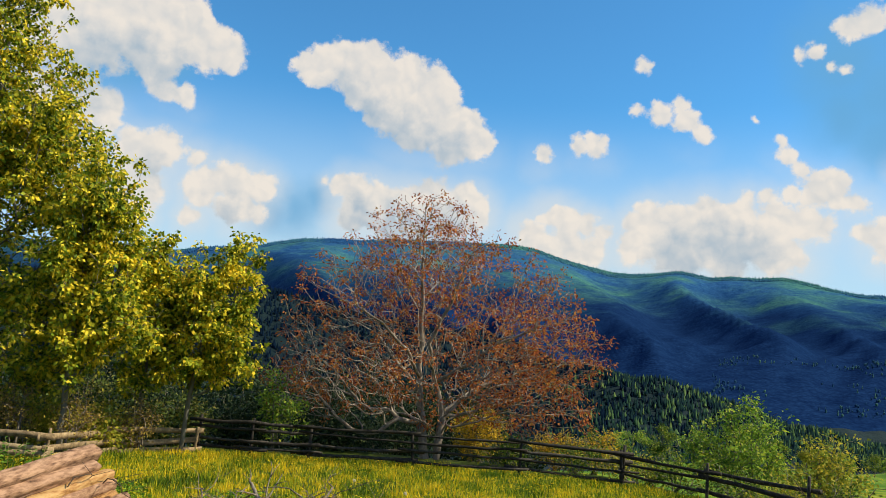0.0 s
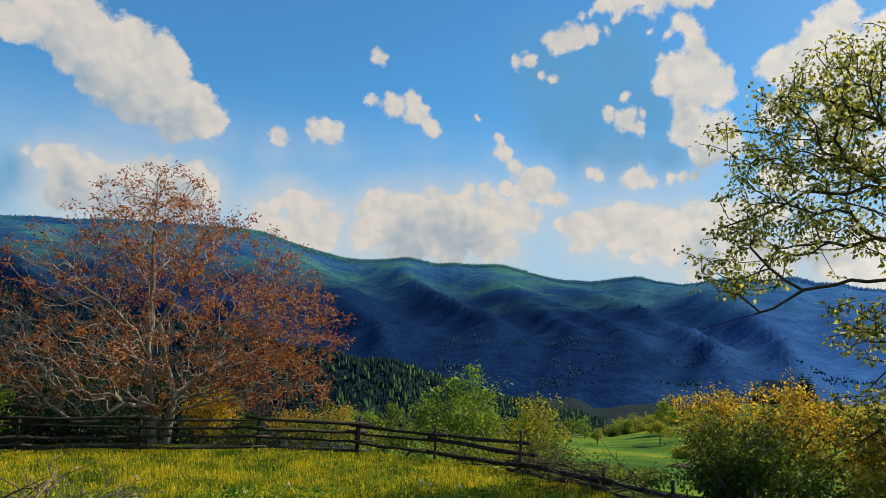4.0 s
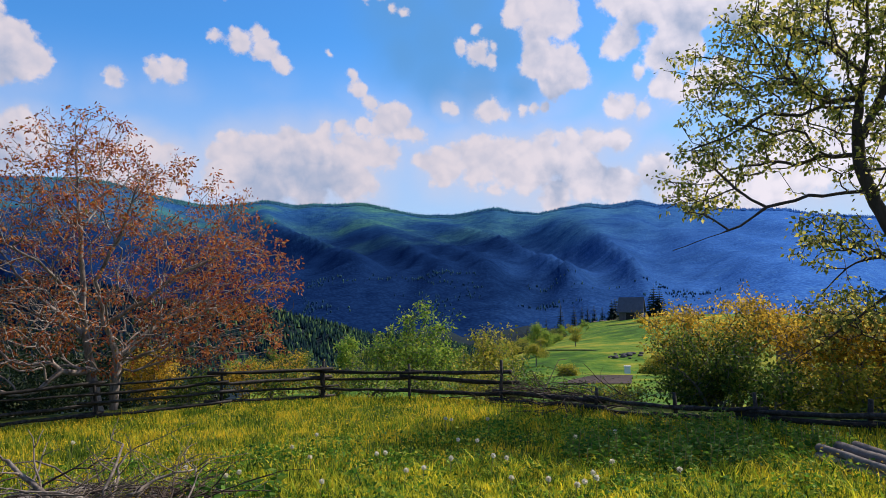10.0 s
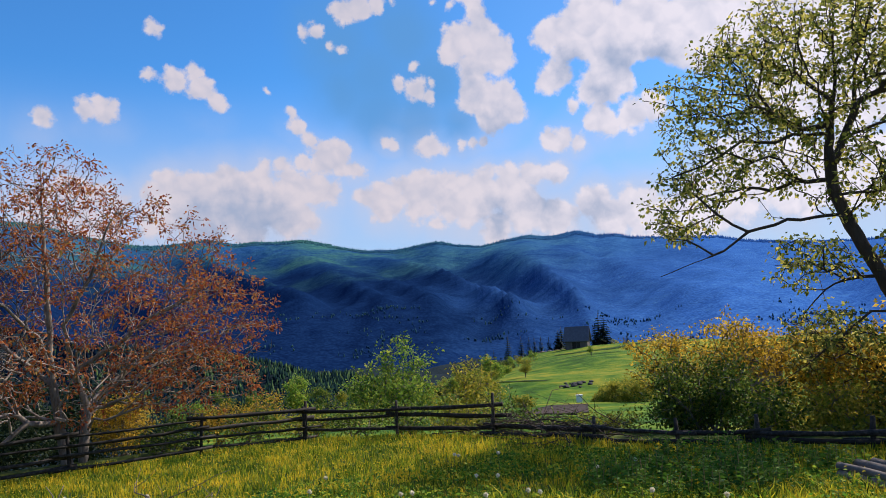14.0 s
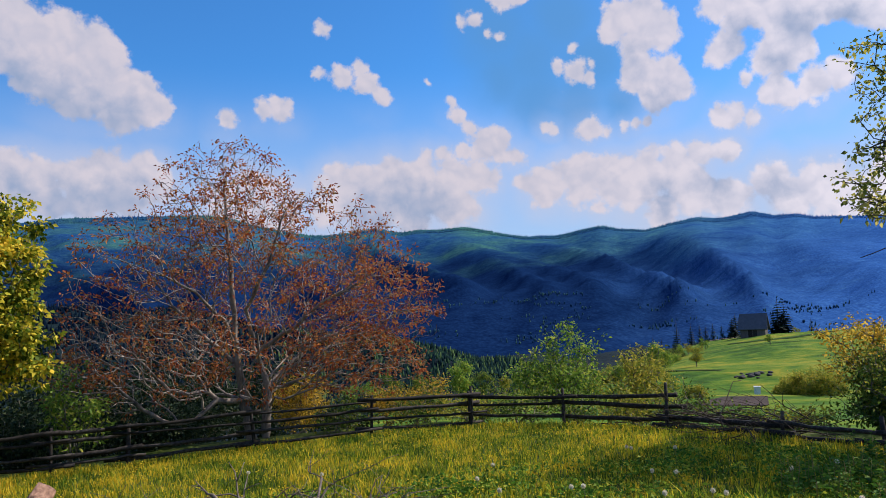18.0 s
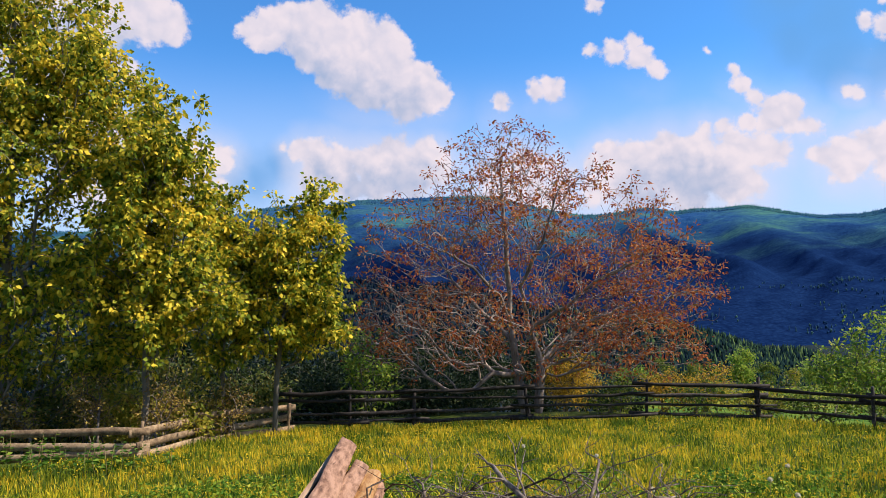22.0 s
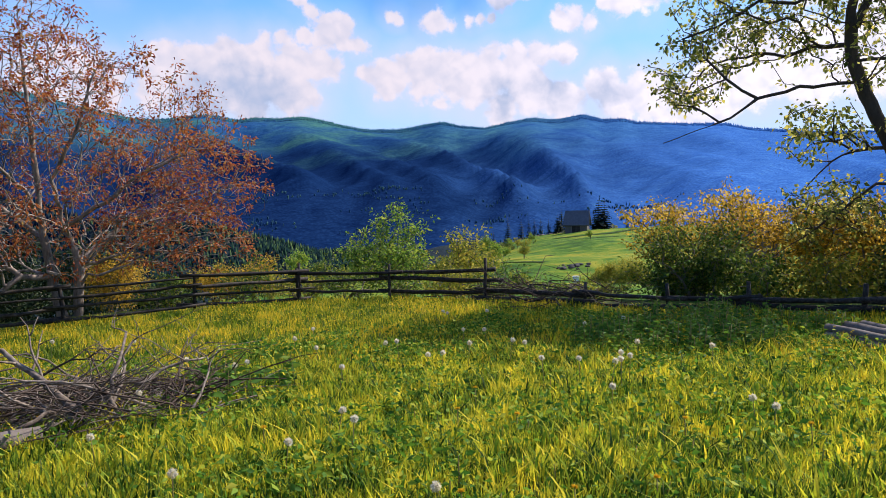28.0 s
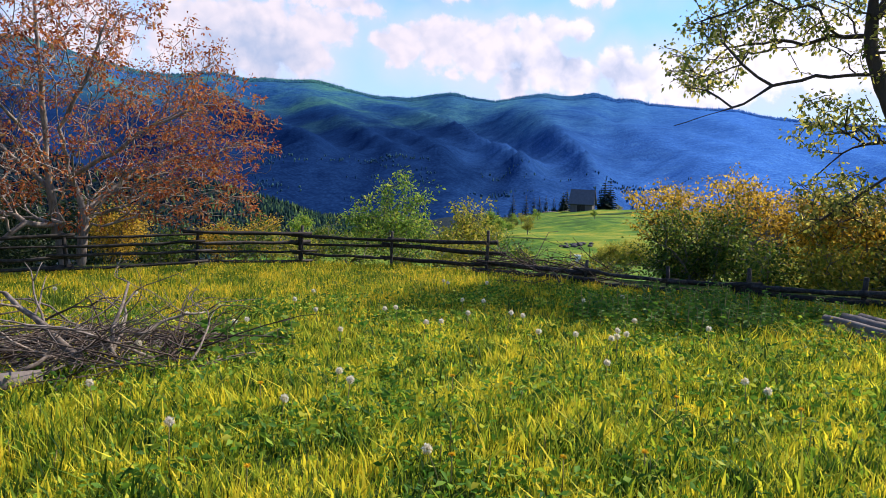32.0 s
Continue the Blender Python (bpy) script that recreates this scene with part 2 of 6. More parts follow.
mound = heads(warp)
mound_lit = heads(warp2)
rough_edge = wmath("ADD", wmath("MULTIPLY", wmath("SUBTRACT", mound, 0.1), 0.7), wmath("MULTIPLY", wmath("SUBTRACT", bumps.outputs["Fac"], 0.46), 1.5))
edge = wmath("ADD", cloud_field["white"], rough_edge)
cover = wmath("MULTIPLY", wrange(edge, 0.0, 0.4), 0.97)
grey_edge = wmath("ADD", cloud_field["grey"], wmath("MULTIPLY", wmath("SUBTRACT", wisp.outputs["Fac"], 0.5), 1.2))
grey_cover = wmath("MULTIPLY", wrange(grey_edge, -0.4, 1.3), 0.75)
shaded = wrange(wmath("ADD", cloud_field["dark"], wmath("MULTIPLY", wmath("SUBTRACT", bumps.outputs["Fac"], 0.5), 2.2)), -0.7, 1.1)
relief = wmath("SUBTRACT", mound, mound_lit)
bright = wmath("ADD", wmath("ADD", wmath("MULTIPLY", relief, 0.75), wmath("MULTIPLY", wmath("SUBTRACT", mound, 0.1), 0.15)), wmath("SUBTRACT", 0.86, wmath("MULTIPLY", shaded, 0.62)), clamp=True)

sky = wnode("ShaderNodeTexSky", sky_type="NISHITA")
sky.sun_disc = False
sky.sun_elevation, sky.sun_rotation = radians(SUN_EL), radians(SUN_AZ)
sky.altitude, sky.air_density, sky.dust_density, sky.ozone_density = 700, 1.0, 0.6, 2.5
tone = wnode("ShaderNodeMix", data_type="RGBA", blend_type="MULTIPLY")
tone.inputs[0].default_value = 1.0
wt.links.new(sky.outputs[0], tone.inputs[6])
tone.inputs[7].default_value = (0.6, 1.34, 1.75, 1)
# haze whitens the lowest sky and the side of the sun
haze = wrange(height, 19.0, 6.0, 0.0, 0.72)
sunward = wrange(heading, 22.0, 85.0, 0.0, 0.45)
whitened = wmath("MAXIMUM", haze, wmath("MULTIPLY", sunward, wrange(height, 60.0, 6.0, 0.3, 1.0)))
clear = wmix(whitened, tone.outputs[2], (5.2, 6.2, 7.6))
greyed = wmix(grey_cover, clear, (1.3, 3.5, 6.3))
sunny_side = wmix(wrange(heading, 24.0, 62.0), (7.7, 7.0, 6.8), (9.6, 9.0, 8.8))
cloud_tint = wmix(bright, (3.6, 4.4, 5.6), sunny_side)
# thin white veil round the low banks
veil = wmath("MULTIPLY", wmath("MULTIPLY", wrange(wmath("ADD", cloud_field["white"], wmath("MULTIPLY", wmath("SUBTRACT", wisp.outputs["Fac"], 0.5), 2.4)), -1.6, 0.6), 0.6), wrange(height, 17.0, 10.0))
whole = wmix(cover, wmix(veil, greyed, (6.6, 6.6, 7.0)), cloud_tint)
back = wnode("ShaderNodeBackground")
wt.links.new(whole, back.inputs["Color"])
back.inputs["Strength"].default_value = 0.068
out = wnode("ShaderNodeOutputWorld")
wt.links.new(back.outputs[0], out.inputs[0])


# ---- materials ----
def material(name, rough=0.8, spec=0.3):
    m = bpy.data.materials.new(name)
    m.use_nodes = True
    b = m.node_tree.nodes["Principled BSDF"]
    b.inputs["Roughness"].default_value = rough
    b.inputs["Specular IOR Level"].default_value = spec
    return m, m.node_tree, b


def ramp(nt, fac, stops):
    r = nt.nodes.new("ShaderNodeValToRGB")
    els = r.color_ramp.elements
    els[0].position, els[0].color = stops[0][0], (*stops[0][1], 1)
    els[1].position, els[1].color = stops[-1][0], (*stops[-1][1], 1)
    for p, c in stops[1:-1]:
        els.new(p).color = (*c, 1)
    nt.links.new(fac, r.inputs[0])
    return r.outputs[0]


def tex(nt, scale, detail=4.0, rough=0.6, stretch=None, coord="Object", own=False):
    t = nt.nodes.new("ShaderNodeTexCoord")
    n = nt.nodes.new("ShaderNodeTexNoise")
    n.inputs["Scale"].default_value, n.inputs["Detail"].default_value, n.inputs["Roughness"].default_value = scale, detail, rough
    src = t.outputs[coord]
    if stretch:
        mp = nt.nodes.new("ShaderNodeMapping")
        mp.inputs["Scale"].default_value = stretch
        nt.links.new(src, mp.inputs[0])
        src = mp.outputs[0]
    if own:
        info = nt.nodes.new("ShaderNodeObjectInfo")
        far = nt.nodes.new("ShaderNodeMath")
        far.operation = "MULTIPLY"
        far.inputs[1].default_value = 37.0
        nt.links.new(info.outputs["Random"], far.inputs[0])
        add = nt.nodes.new("ShaderNodeVectorMath")
        add.operation = "ADD"
        nt.links.new(src, add.inputs[0])
        nt.links.new(far.outputs[0], add.inputs[1])
        src = add.outputs[0]
    nt.links.new(src, n.inputs["Vector"])
    return n.outputs["Fac"]


def mixrgb(nt, f, a, b, blend="MIX"):
    n = nt.nodes.new("ShaderNodeMix")
    n.data_type, n.blend_type = "RGBA", blend
    for i, v in ((0, f), (6, a), (7, b)):
        if isinstance(v, tuple):
            n.inputs[i].default_value = (*v, 1)
        elif isinstance(v, (int, float)):
            n.inputs[i].default_value = v
        else:
            nt.links.new(v, n.inputs[i])
    return n.outputs[2]


def bump(nt, b, height_out, strength, distance):
    n = nt.nodes.new("ShaderNodeBump")
    n.inputs["Strength"].default_value, n.inputs["Distance"].default_value = strength, distance
    nt.links.new(height_out, n.inputs["Height"])
    nt.links.new(n.outputs[0], b.inputs["Normal"])


def leaf_material(name, stops, through_share=0.4, rough=0.65, patch=0.0, patch_scale=0.6):
    """Thin leaves: colours differ from leaf to leaf, light passes through."""
    m, nt, b = material(name, rough, 0.15 if rough < 0.85 else 0.0)
    g = nt.nodes.new("ShaderNodeNewGeometry")
    fac = g.outputs["Random Per Island"]
    if patch:
        n = tex(nt, patch_scale, 2.0)
        add = nt.nodes.new("ShaderNodeMath")
        add.operation = "MULTIPLY_ADD"
        nt.links.new(n, add.inputs[0])
        add.inputs[1].default_value = patch * 2
        add.inputs[2].default_value = -patch
        add2 = nt.nodes.new("ShaderNodeMath")
        add2.use_clamp = True
        nt.links.new(fac, add2.inputs[0])
        nt.links.new(add.outputs[0], add2.inputs[1])
        fac = add2.outputs[0]
    col = ramp(nt, fac, stops)
    nt.links.new(col, b.inputs["Base Color"])
    tr = nt.nodes.new("ShaderNodeBsdfTranslucent")
    nt.links.new(col, tr.inputs["Color"])
    mx = nt.nodes.new("ShaderNodeMixShader")
    mx.inputs[0].default_value = through_share
    nt.links.new(b.outputs[0], mx.inputs[1])
    nt.links.new(tr.outputs[0], mx.inputs[2])
    nt.links.new(mx.outputs[0], nt.nodes["Material Output"].inputs["Surface"])
    return m


def grain_material(name, stops, scale=6.0, stretch=None, rough=0.85, relief=0.5, fine=40.0, spec=0.2):
    """Wood, bark, stone: two scales of colour and a fine relief."""
    m, nt, b = material(name, rough, spec)
    a = tex(nt, scale, 5.0, 0.65, stretch, own=True)
    f = tex(nt, fine, 3.0, 0.6, stretch, own=True)
    info = nt.nodes.new("ShaderNodeObjectInfo")
    mixf = nt.nodes.new("ShaderNodeMath")
    mixf.operation = "MULTIPLY_ADD"
    nt.links.new(f, mixf.inputs[0])
    mixf.inputs[1].default_value = 0.45
    nt.links.new(a, mixf.inputs[2])
    sub = nt.nodes.new("ShaderNodeMath")
    sub.operation = "MULTIPLY_ADD"
    nt.links.new(info.outputs["Random"], sub.inputs[0])
    sub.inputs[1].default_value = 0.22
    sub2 = nt.nodes.new("ShaderNodeMath")
    sub2.operation = "SUBTRACT"
    nt.links.new(mixf.outputs[0], sub2.inputs[0])
    sub2.inputs[1].default_value = 0.335
    nt.links.new(sub2.outputs[0], sub.inputs[2])
    nt.links.new(ramp(nt, sub.outputs[0], stops), b.inputs["Base Color"])
    bump(nt, b, mixf.outputs[0], relief, 0.01)
    return m


M = {
    "walnut_leaf": leaf_material("reddish young leaf", [(0.0, (0.17, 0.035, 0.016)), (0.5, (0.37, 0.1, 0.032)), (0.85, (0.52, 0.21, 0.05)), (1.0, (0.28, 0.2, 0.05))], 0.45),
    # tones spread wide to paint lit and unlit leaves into the colour
    "maple_leaf": leaf_material("fresh green leaf", [(0.0, (0.04, 0.075, 0.006)), (0.35, (0.2, 0.27, 0.02)), (0.65, (0.5, 0.45, 0.03)), (1.0, (0.88, 0.64, 0.05))], 0.38, patch=0.7, patch_scale=1.5),
    "pear_leaf": leaf_material("pale young leaf", [(0.0, (0.06, 0.09, 0.015)), (0.45, (0.24, 0.26, 0.045)), (0.8, (0.55, 0.48, 0.09)), (1.0, (0.8, 0.68, 0.2))], 0.55),
    "gold_leaf": leaf_material("golden leaf", [(0.0, (0.14, 0.12, 0.012)), (0.4, (0.45, 0.29, 0.025)), (0.75, (0.68, 0.44, 0.04)), (1.0, (0.82, 0.58, 0.08))], 0.5),
    "bush_leaf": leaf_material("bush leaf", [(0.0, (0.08, 0.17, 0.025)), (0.6, (0.22, 0.34, 0.04)), (1.0, (0.46, 0.46, 0.06))], 0.5, patch=0.25),
    "dry_leaf": leaf_material("dry brown leaf", [(0.0, (0.1, 0.07, 0.02)), (0.6, (0.3, 0.2, 0.05)), (1.0, (0.5, 0.38, 0.08))], 0.4),
    # darker copy of the bush leaf, backlit shade put into the colour
    "hazel_leaf": leaf_material("dark hazel leaf", [(0.0, (0.03, 0.07, 0.012)), (0.6, (0.11, 0.18, 0.025)), (1.0, (0.34, 0.33, 0.04))], 0.45, patch=0.3),
    "willow_leaf": leaf_material("yellowish bush leaf", [(0.0, (0.13, 0.18, 0.02)), (0.6, (0.33, 0.32, 0.035)), (1.0, (0.55, 0.42, 0.06))], 0.45, patch=0.25),
    # two dark leaf copies with shade painted into the green
    "dark_leaf": leaf_material("undergrowth leaf with shade painted in", [(0.0, (0.03, 0.055, 0.016)), (0.6, (0.1, 0.14, 0.03)), (1.0, (0.26, 0.22, 0.045))], 0.4, patch=0.25),
    "shaded_alder": leaf_material("alder leaf with shade painted in", [(0.0, (0.008, 0.02, 0.012)), (0.6, (0.02, 0.042, 0.018)), (1.0, (0.055, 0.075, 0.022))], 0.3, patch=0.25),
    "weed_leaf": leaf_material("nettle leaf", [(0.0, (0.035, 0.1, 0.012)), (0.7, (0.09, 0.2, 0.02)), (1.0, (0.2, 0.28, 0.03))], 0.4),
    "grass": leaf_material("grass blade", [(0.0, (0.02, 0.06, 0.006)), (0.26, (0.11, 0.2, 0.012)), (0.54, (0.38, 0.44, 0.02)), (1.0, (0.82, 0.66, 0.03))], 0.5, patch=1.3, patch_scale=2.2),
    "gold_grass": leaf_material("golden grass blade", [(0.0, (0.05, 0.1, 0.008)), (0.3, (0.15, 0.23, 0.014)), (0.6, (0.36, 0.37, 0.018)), (1.0, (0.76, 0.53, 0.025))], 0.5, patch=1.2, patch_scale=1.3),
    "herb": leaf_material("low herb leaf", [(0.0, (0.03, 0.1, 0.012)), (0.5, (0.11, 0.24, 0.02)), (0.85, (0.3, 0.4, 0.03)), (1.0, (0.5, 0.48, 0.05))], 0.45, patch=0.3, patch_scale=2.0),
    "yellow_petal": leaf_material("yellow petal", [(0.0, (0.6, 0.4, 0.01)), (1.0, (0.8, 0.6, 0.03))], 0.3),
    "orange_petal": leaf_material("dandelion petal", [(0.0, (0.75, 0.42, 0.01)), (1.0, (0.8, 0.55, 0.02))], 0.25),
    "seed_fluff": leaf_material("seed fluff", [(0.0, (0.78, 0.72, 0.58)), (1.0, (0.9, 0.86, 0.74))], 0.5),
    "stem": leaf_material("flower stem", [(0.0, (0.12, 0.16, 0.04)), (1.0, (0.26, 0.2, 0.08))], 0.2),
    "walnut_bark": grain_material("pale grey bark", [(0.2, (0.0702, 0.0585, 0.0484)), (0.5, (0.226, 0.187, 0.156)), (0.8, (0.406, 0.351, 0.296))], 7.0, (1, 1, 0.35), 0.85, 0.6),
    "dark_bark": grain_material("dark furrowed bark", [(0.0, (0.025, 0.02, 0.018)), (0.5, (0.07, 0.055, 0.045)), (1.0, (0.15, 0.12, 0.1))], 7.0, (1, 1, 0.3), 0.9, 0.8),
    "green_bark": grain_material("grey green bark", [(0.0, (0.06, 0.055, 0.045)), (0.5, (0.14, 0.13, 0.1)), (1.0, (0.28, 0.25, 0.2))], 7.0, (1, 1, 0.3), 0.85, 0.6),
    "rail": grain_material("weathered fence wood", [(0.15, (0.008, 0.007, 0.006)), (0.5, (0.03, 0.026, 0.023)), (0.85, (0.1, 0.088, 0.078))], 14.0, None, 0.85, 0.5),
    "pale_rail": grain_material("pale grey fence board", [(0.2, (0.06, 0.04, 0.024)), (0.5, (0.22, 0.155, 0.09)), (0.8, (0.38, 0.29, 0.175))], 12.0, None, 0.85, 0.4),
    "slab": grain_material("pale sawn slab", [(0.3, (0.1, 0.058, 0.032)), (0.5, (0.25, 0.165, 0.1)), (0.7, (0.35, 0.255, 0.17))], 14.0, (1, 0.15, 1), 0.8, 0.5),
    "orange_log": grain_material("peeled orange wood", [(0.28, (0.06, 0.028, 0.013)), (0.38, (0.19, 0.088, 0.03)), (0.52, (0.3, 0.16, 0.06)), (0.7, (0.4, 0.25, 0.11))], 20.0, (1, 0.2, 1), 0.7, 0.6),
    "barked_log": grain_material("scarred grey bark", [(0.3, (0.016, 0.009, 0.006)), (0.4, (0.085, 0.044, 0.027)), (0.53, (0.2, 0.112, 0.07)), (0.7, (0.33, 0.2, 0.13))], 26.0, (1, 0.22, 1), 0.85, 0.9),
    "log": grain_material("peeled log wood", [(0.3, (0.02, 0.01, 0.007)), (0.4, (0.1, 0.048, 0.028)), (0.52, (0.2, 0.108, 0.066)), (0.7, (0.33, 0.2, 0.125))], 22.0, (1, 0.3, 1), 0.8, 1.0),
    "log_end": grain_material("sawn log end", [(0.3, (0.28, 0.16, 0.08)), (0.5, (0.45, 0.29, 0.16)), (0.7, (0.55, 0.4, 0.25))], 18.0, None, 0.75, 0.3),
    "bark_patch": grain_material("bark left on log", [(0.0, (0.06, 0.035, 0.025)), (1.0, (0.22, 0.13, 0.09))], 14.0, None, 0.9, 0.7),
    "twig": grain_material("dry grey twig", [(0.2, (0.04, 0.031, 0.024)), (0.5, (0.14, 0.112, 0.088)), (0.8, (0.32, 0.27, 0.22))], 14.0, None, 0.85, 0.4),
    "brown_twig": grain_material("dry brown twig", [(0.0, (0.02, 0.014, 0.011)), (0.5, (0.06, 0.043, 0.032)), (1.0, (0.15, 0.11, 0.085))], 10.0, None, 0.85, 0.4),
    "beam": grain_material("grey weathered beam", [(0.0, (0.05, 0.042, 0.036)), (0.5, (0.13, 0.11, 0.095)), (1.0, (0.22, 0.195, 0.17))], 9.0, None, 0.85, 0.5),
    # bluish cast of distance haze painted into the roof grey
    "shingle": grain_material("grey shingle roof", [(0.0, (0.05, 0.055, 0.075)), (1.0, (0.12, 0.125, 0.16))], 1.2, None, 0.85, 0.4, 5.0),
    "barn_wall": grain_material("dark plank wall", [(0.0, (0.07, 0.063, 0.063)), (1.0, (0.182, 0.161, 0.154))], 1.0, (1, 1, 0.2), 0.85, 0.4, 6.0),
    "tin": grain_material("pale tin sheet", [(0.0, (0.55, 0.55, 0.54)), (1.0, (0.8, 0.8, 0.78))], 1.0, None, 0.35, 0.1, 4.0, 0.6),
    "stone": grain_material("dark field stone", [(0.0, (0.025, 0.025, 0.025)), (1.0, (0.1, 0.095, 0.09))], 1.5, None, 0.9, 0.6, 8.0),
    "white_box": grain_material("white painted box", [(0.0, (0.6, 0.6, 0.58)), (1.0, (0.82, 0.82, 0.8))], 2.0, None, 0.6, 0.1, 9.0),
    "needle": leaf_material("spruce needles", [(0.0, (0.006, 0.016, 0.012)), (1.0, (0.018, 0.035, 0.02))], 0.1),
    # shaded copy of the valley forest, the shade put into its colour
    "shaded_forest": leaf_material("spruce wood with shade in its colour", [(0.0, (0.002, 0.006, 0.016)), (0.8, (0.004, 0.011, 0.024)), (1.0, (0.012, 0.026, 0.03))], 0.1, 0.9),
    "mid_forest": leaf_material("valley forest", [(0.0, (0.006, 0.016, 0.022)), (0.65, (0.013, 0.032, 0.028)), (0.85, (0.035, 0.075, 0.035)), (1.0, (0.1, 0.15, 0.05))], 0.1, 0.9),
    # fresh green shifted to blue, haze put into the colour
    "hazy_forest": leaf_material("fresh valley wood with painted haze", [(0.0, (0.014, 0.05, 0.12)), (0.6, (0.035, 0.09, 0.15)), (1.0, (0.08, 0.17, 0.14))], 0.4, 0.9),
}


def ground_material(name, stops, small, large, rough=0.95):
    m, nt, b = material(name, rough, 0.1)
    a, c = tex(nt, small, 5.0), tex(nt, large, 4.0)
    f = nt.nodes.new("ShaderNodeMath")
    f.operation = "MULTIPLY_ADD"
    nt.links.new(a, f.inputs[0])
    f.inputs[1].default_value = 0.5
    half = nt.nodes.new("ShaderNodeMath")
    half.operation = "MULTIPLY"
    nt.links.new(c, half.inputs[0])
    half.inputs[1].default_value = 0.5
    nt.links.new(half.outputs[0], f.inputs[2])
    nt.links.new(ramp(nt, f.outputs[0], stops), b.inputs["Base Color"])
    bump(nt, b, a, 0.6, 0.3 / small)
    return m


def forest_material():
    """Far wooded slopes: crowns as a fine grain, spruce and fresh green in broad patches, blue haze and low shade
    painted in.
    """
    m, nt, b = material("far wooded slope with painted haze", 1.0, 0.0)
    crowns = nt.nodes.new("ShaderNodeTexVoronoi")
    crowns.inputs["Scale"].default_value = 0.17
    t = nt.nodes.new("ShaderNodeTexCoord")
    nt.links.new(t.outputs["Object"], crowns.inputs["Vector"])
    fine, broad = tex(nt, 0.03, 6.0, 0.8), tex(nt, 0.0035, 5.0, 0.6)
    # blue of the distance haze painted into both wood tones
    hazy_spruce = ramp(nt, fine, [(0.34, (0.01, 0.045, 0.14)), (0.66, (0.028, 0.095, 0.215))])
    hazy_fresh = ramp(nt, fine, [(0.34, (0.018, 0.078, 0.11)), (0.66, (0.075, 0.2, 0.13))])
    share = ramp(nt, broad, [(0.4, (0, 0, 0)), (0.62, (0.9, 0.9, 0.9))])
    col = mixrgb(nt, share, hazy_spruce, hazy_fresh)
    # shade between the crowns painted in: light centres, darker gaps
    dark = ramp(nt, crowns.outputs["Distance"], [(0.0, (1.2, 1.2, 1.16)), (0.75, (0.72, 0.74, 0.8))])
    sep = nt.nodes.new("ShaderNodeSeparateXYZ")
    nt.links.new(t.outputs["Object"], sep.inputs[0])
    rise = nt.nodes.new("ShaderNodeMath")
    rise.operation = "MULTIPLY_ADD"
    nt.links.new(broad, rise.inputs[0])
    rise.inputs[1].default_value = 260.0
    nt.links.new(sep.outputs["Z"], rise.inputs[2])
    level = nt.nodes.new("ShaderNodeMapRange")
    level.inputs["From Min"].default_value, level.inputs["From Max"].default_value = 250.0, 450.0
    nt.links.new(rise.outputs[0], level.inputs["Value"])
    # shade over the lower slopes, painted as a darker colour
    shaded_wood = ramp(nt, fine, [(0.34, (0.0035, 0.013, 0.05)), (0.66, (0.008, 0.026, 0.082))])
    # fresh wood on the sunny side of the valley, sunward haze painted in as paler blue
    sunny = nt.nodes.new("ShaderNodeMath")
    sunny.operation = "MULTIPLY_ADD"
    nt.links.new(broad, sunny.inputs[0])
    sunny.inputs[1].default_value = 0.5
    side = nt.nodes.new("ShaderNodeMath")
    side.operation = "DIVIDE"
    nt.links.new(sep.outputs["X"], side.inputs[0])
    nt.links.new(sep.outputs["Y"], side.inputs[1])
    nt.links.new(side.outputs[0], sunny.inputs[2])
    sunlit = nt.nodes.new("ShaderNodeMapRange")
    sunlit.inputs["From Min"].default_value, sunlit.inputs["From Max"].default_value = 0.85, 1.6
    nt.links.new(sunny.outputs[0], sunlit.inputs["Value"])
    hazy_broadleaf = ramp(nt, fine, [(0.34, (0.03, 0.1, 0.32)), (0.58, (0.05, 0.145, 0.39)), (0.74, (0.085, 0.22, 0.37))])
    col = mixrgb(nt, level.outputs[0], shaded_wood, col)
    col = mixrgb(nt, sunlit.outputs[0], col, hazy_broadleaf)
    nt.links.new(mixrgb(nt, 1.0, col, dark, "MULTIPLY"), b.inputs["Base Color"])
    n = nt.nodes.new("ShaderNodeBump")
    n.invert = True
    n.inputs["Strength"].default_value, n.inputs["Distance"].default_value = 0.35, 2.5
    nt.links.new(crowns.outputs["Distance"], n.inputs["Height"])
    nt.links.new(n.outputs[0], b.inputs["Normal"])
    return m


M["soil"] = ground_material("meadow soil and moss", [(0.3, (0.016, 0.028, 0.006)), (0.5, (0.045, 0.07, 0.01)), (0.7, (0.11, 0.12, 0.016))], 9.0, 0.6)
M["pasture"] = ground_material("mown hill pasture", [(0.38, (0.02, 0.06, 0.004)), (0.46, (0.045, 0.11, 0.006)), (0.53, (0.095, 0.155, 0.008)), (0.6, (0.2, 0.2, 0.013))], 0.25, 0.035)
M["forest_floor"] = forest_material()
# valley shade painted in as near-black ground
M["shaded_floor"] = ground_material("valley floor with shade painted in", [(0.3, (0.003, 0.009, 0.016)), (0.7, (0.008, 0.02, 0.022))], 0.1, 0.01)
M["ploughed"] = ground_material("ploughed earth", [(0.3, (0.03, 0.024, 0.022)), (0.7, (0.075, 0.055, 0.046))], 2.0, 0.3)
M["dark_strip"] = ground_material("dark green pasture strip", [(0.3, (0.01, 0.026, 0.005)), (0.7, (0.03, 0.06, 0.01))], 0.6, 0.08)
M["path_earth"] = ground_material("dirt track", [(0.3, (0.3, 0.22, 0.17)), (0.7, (0.45, 0.36, 0.28))], 1.0, 0.1)


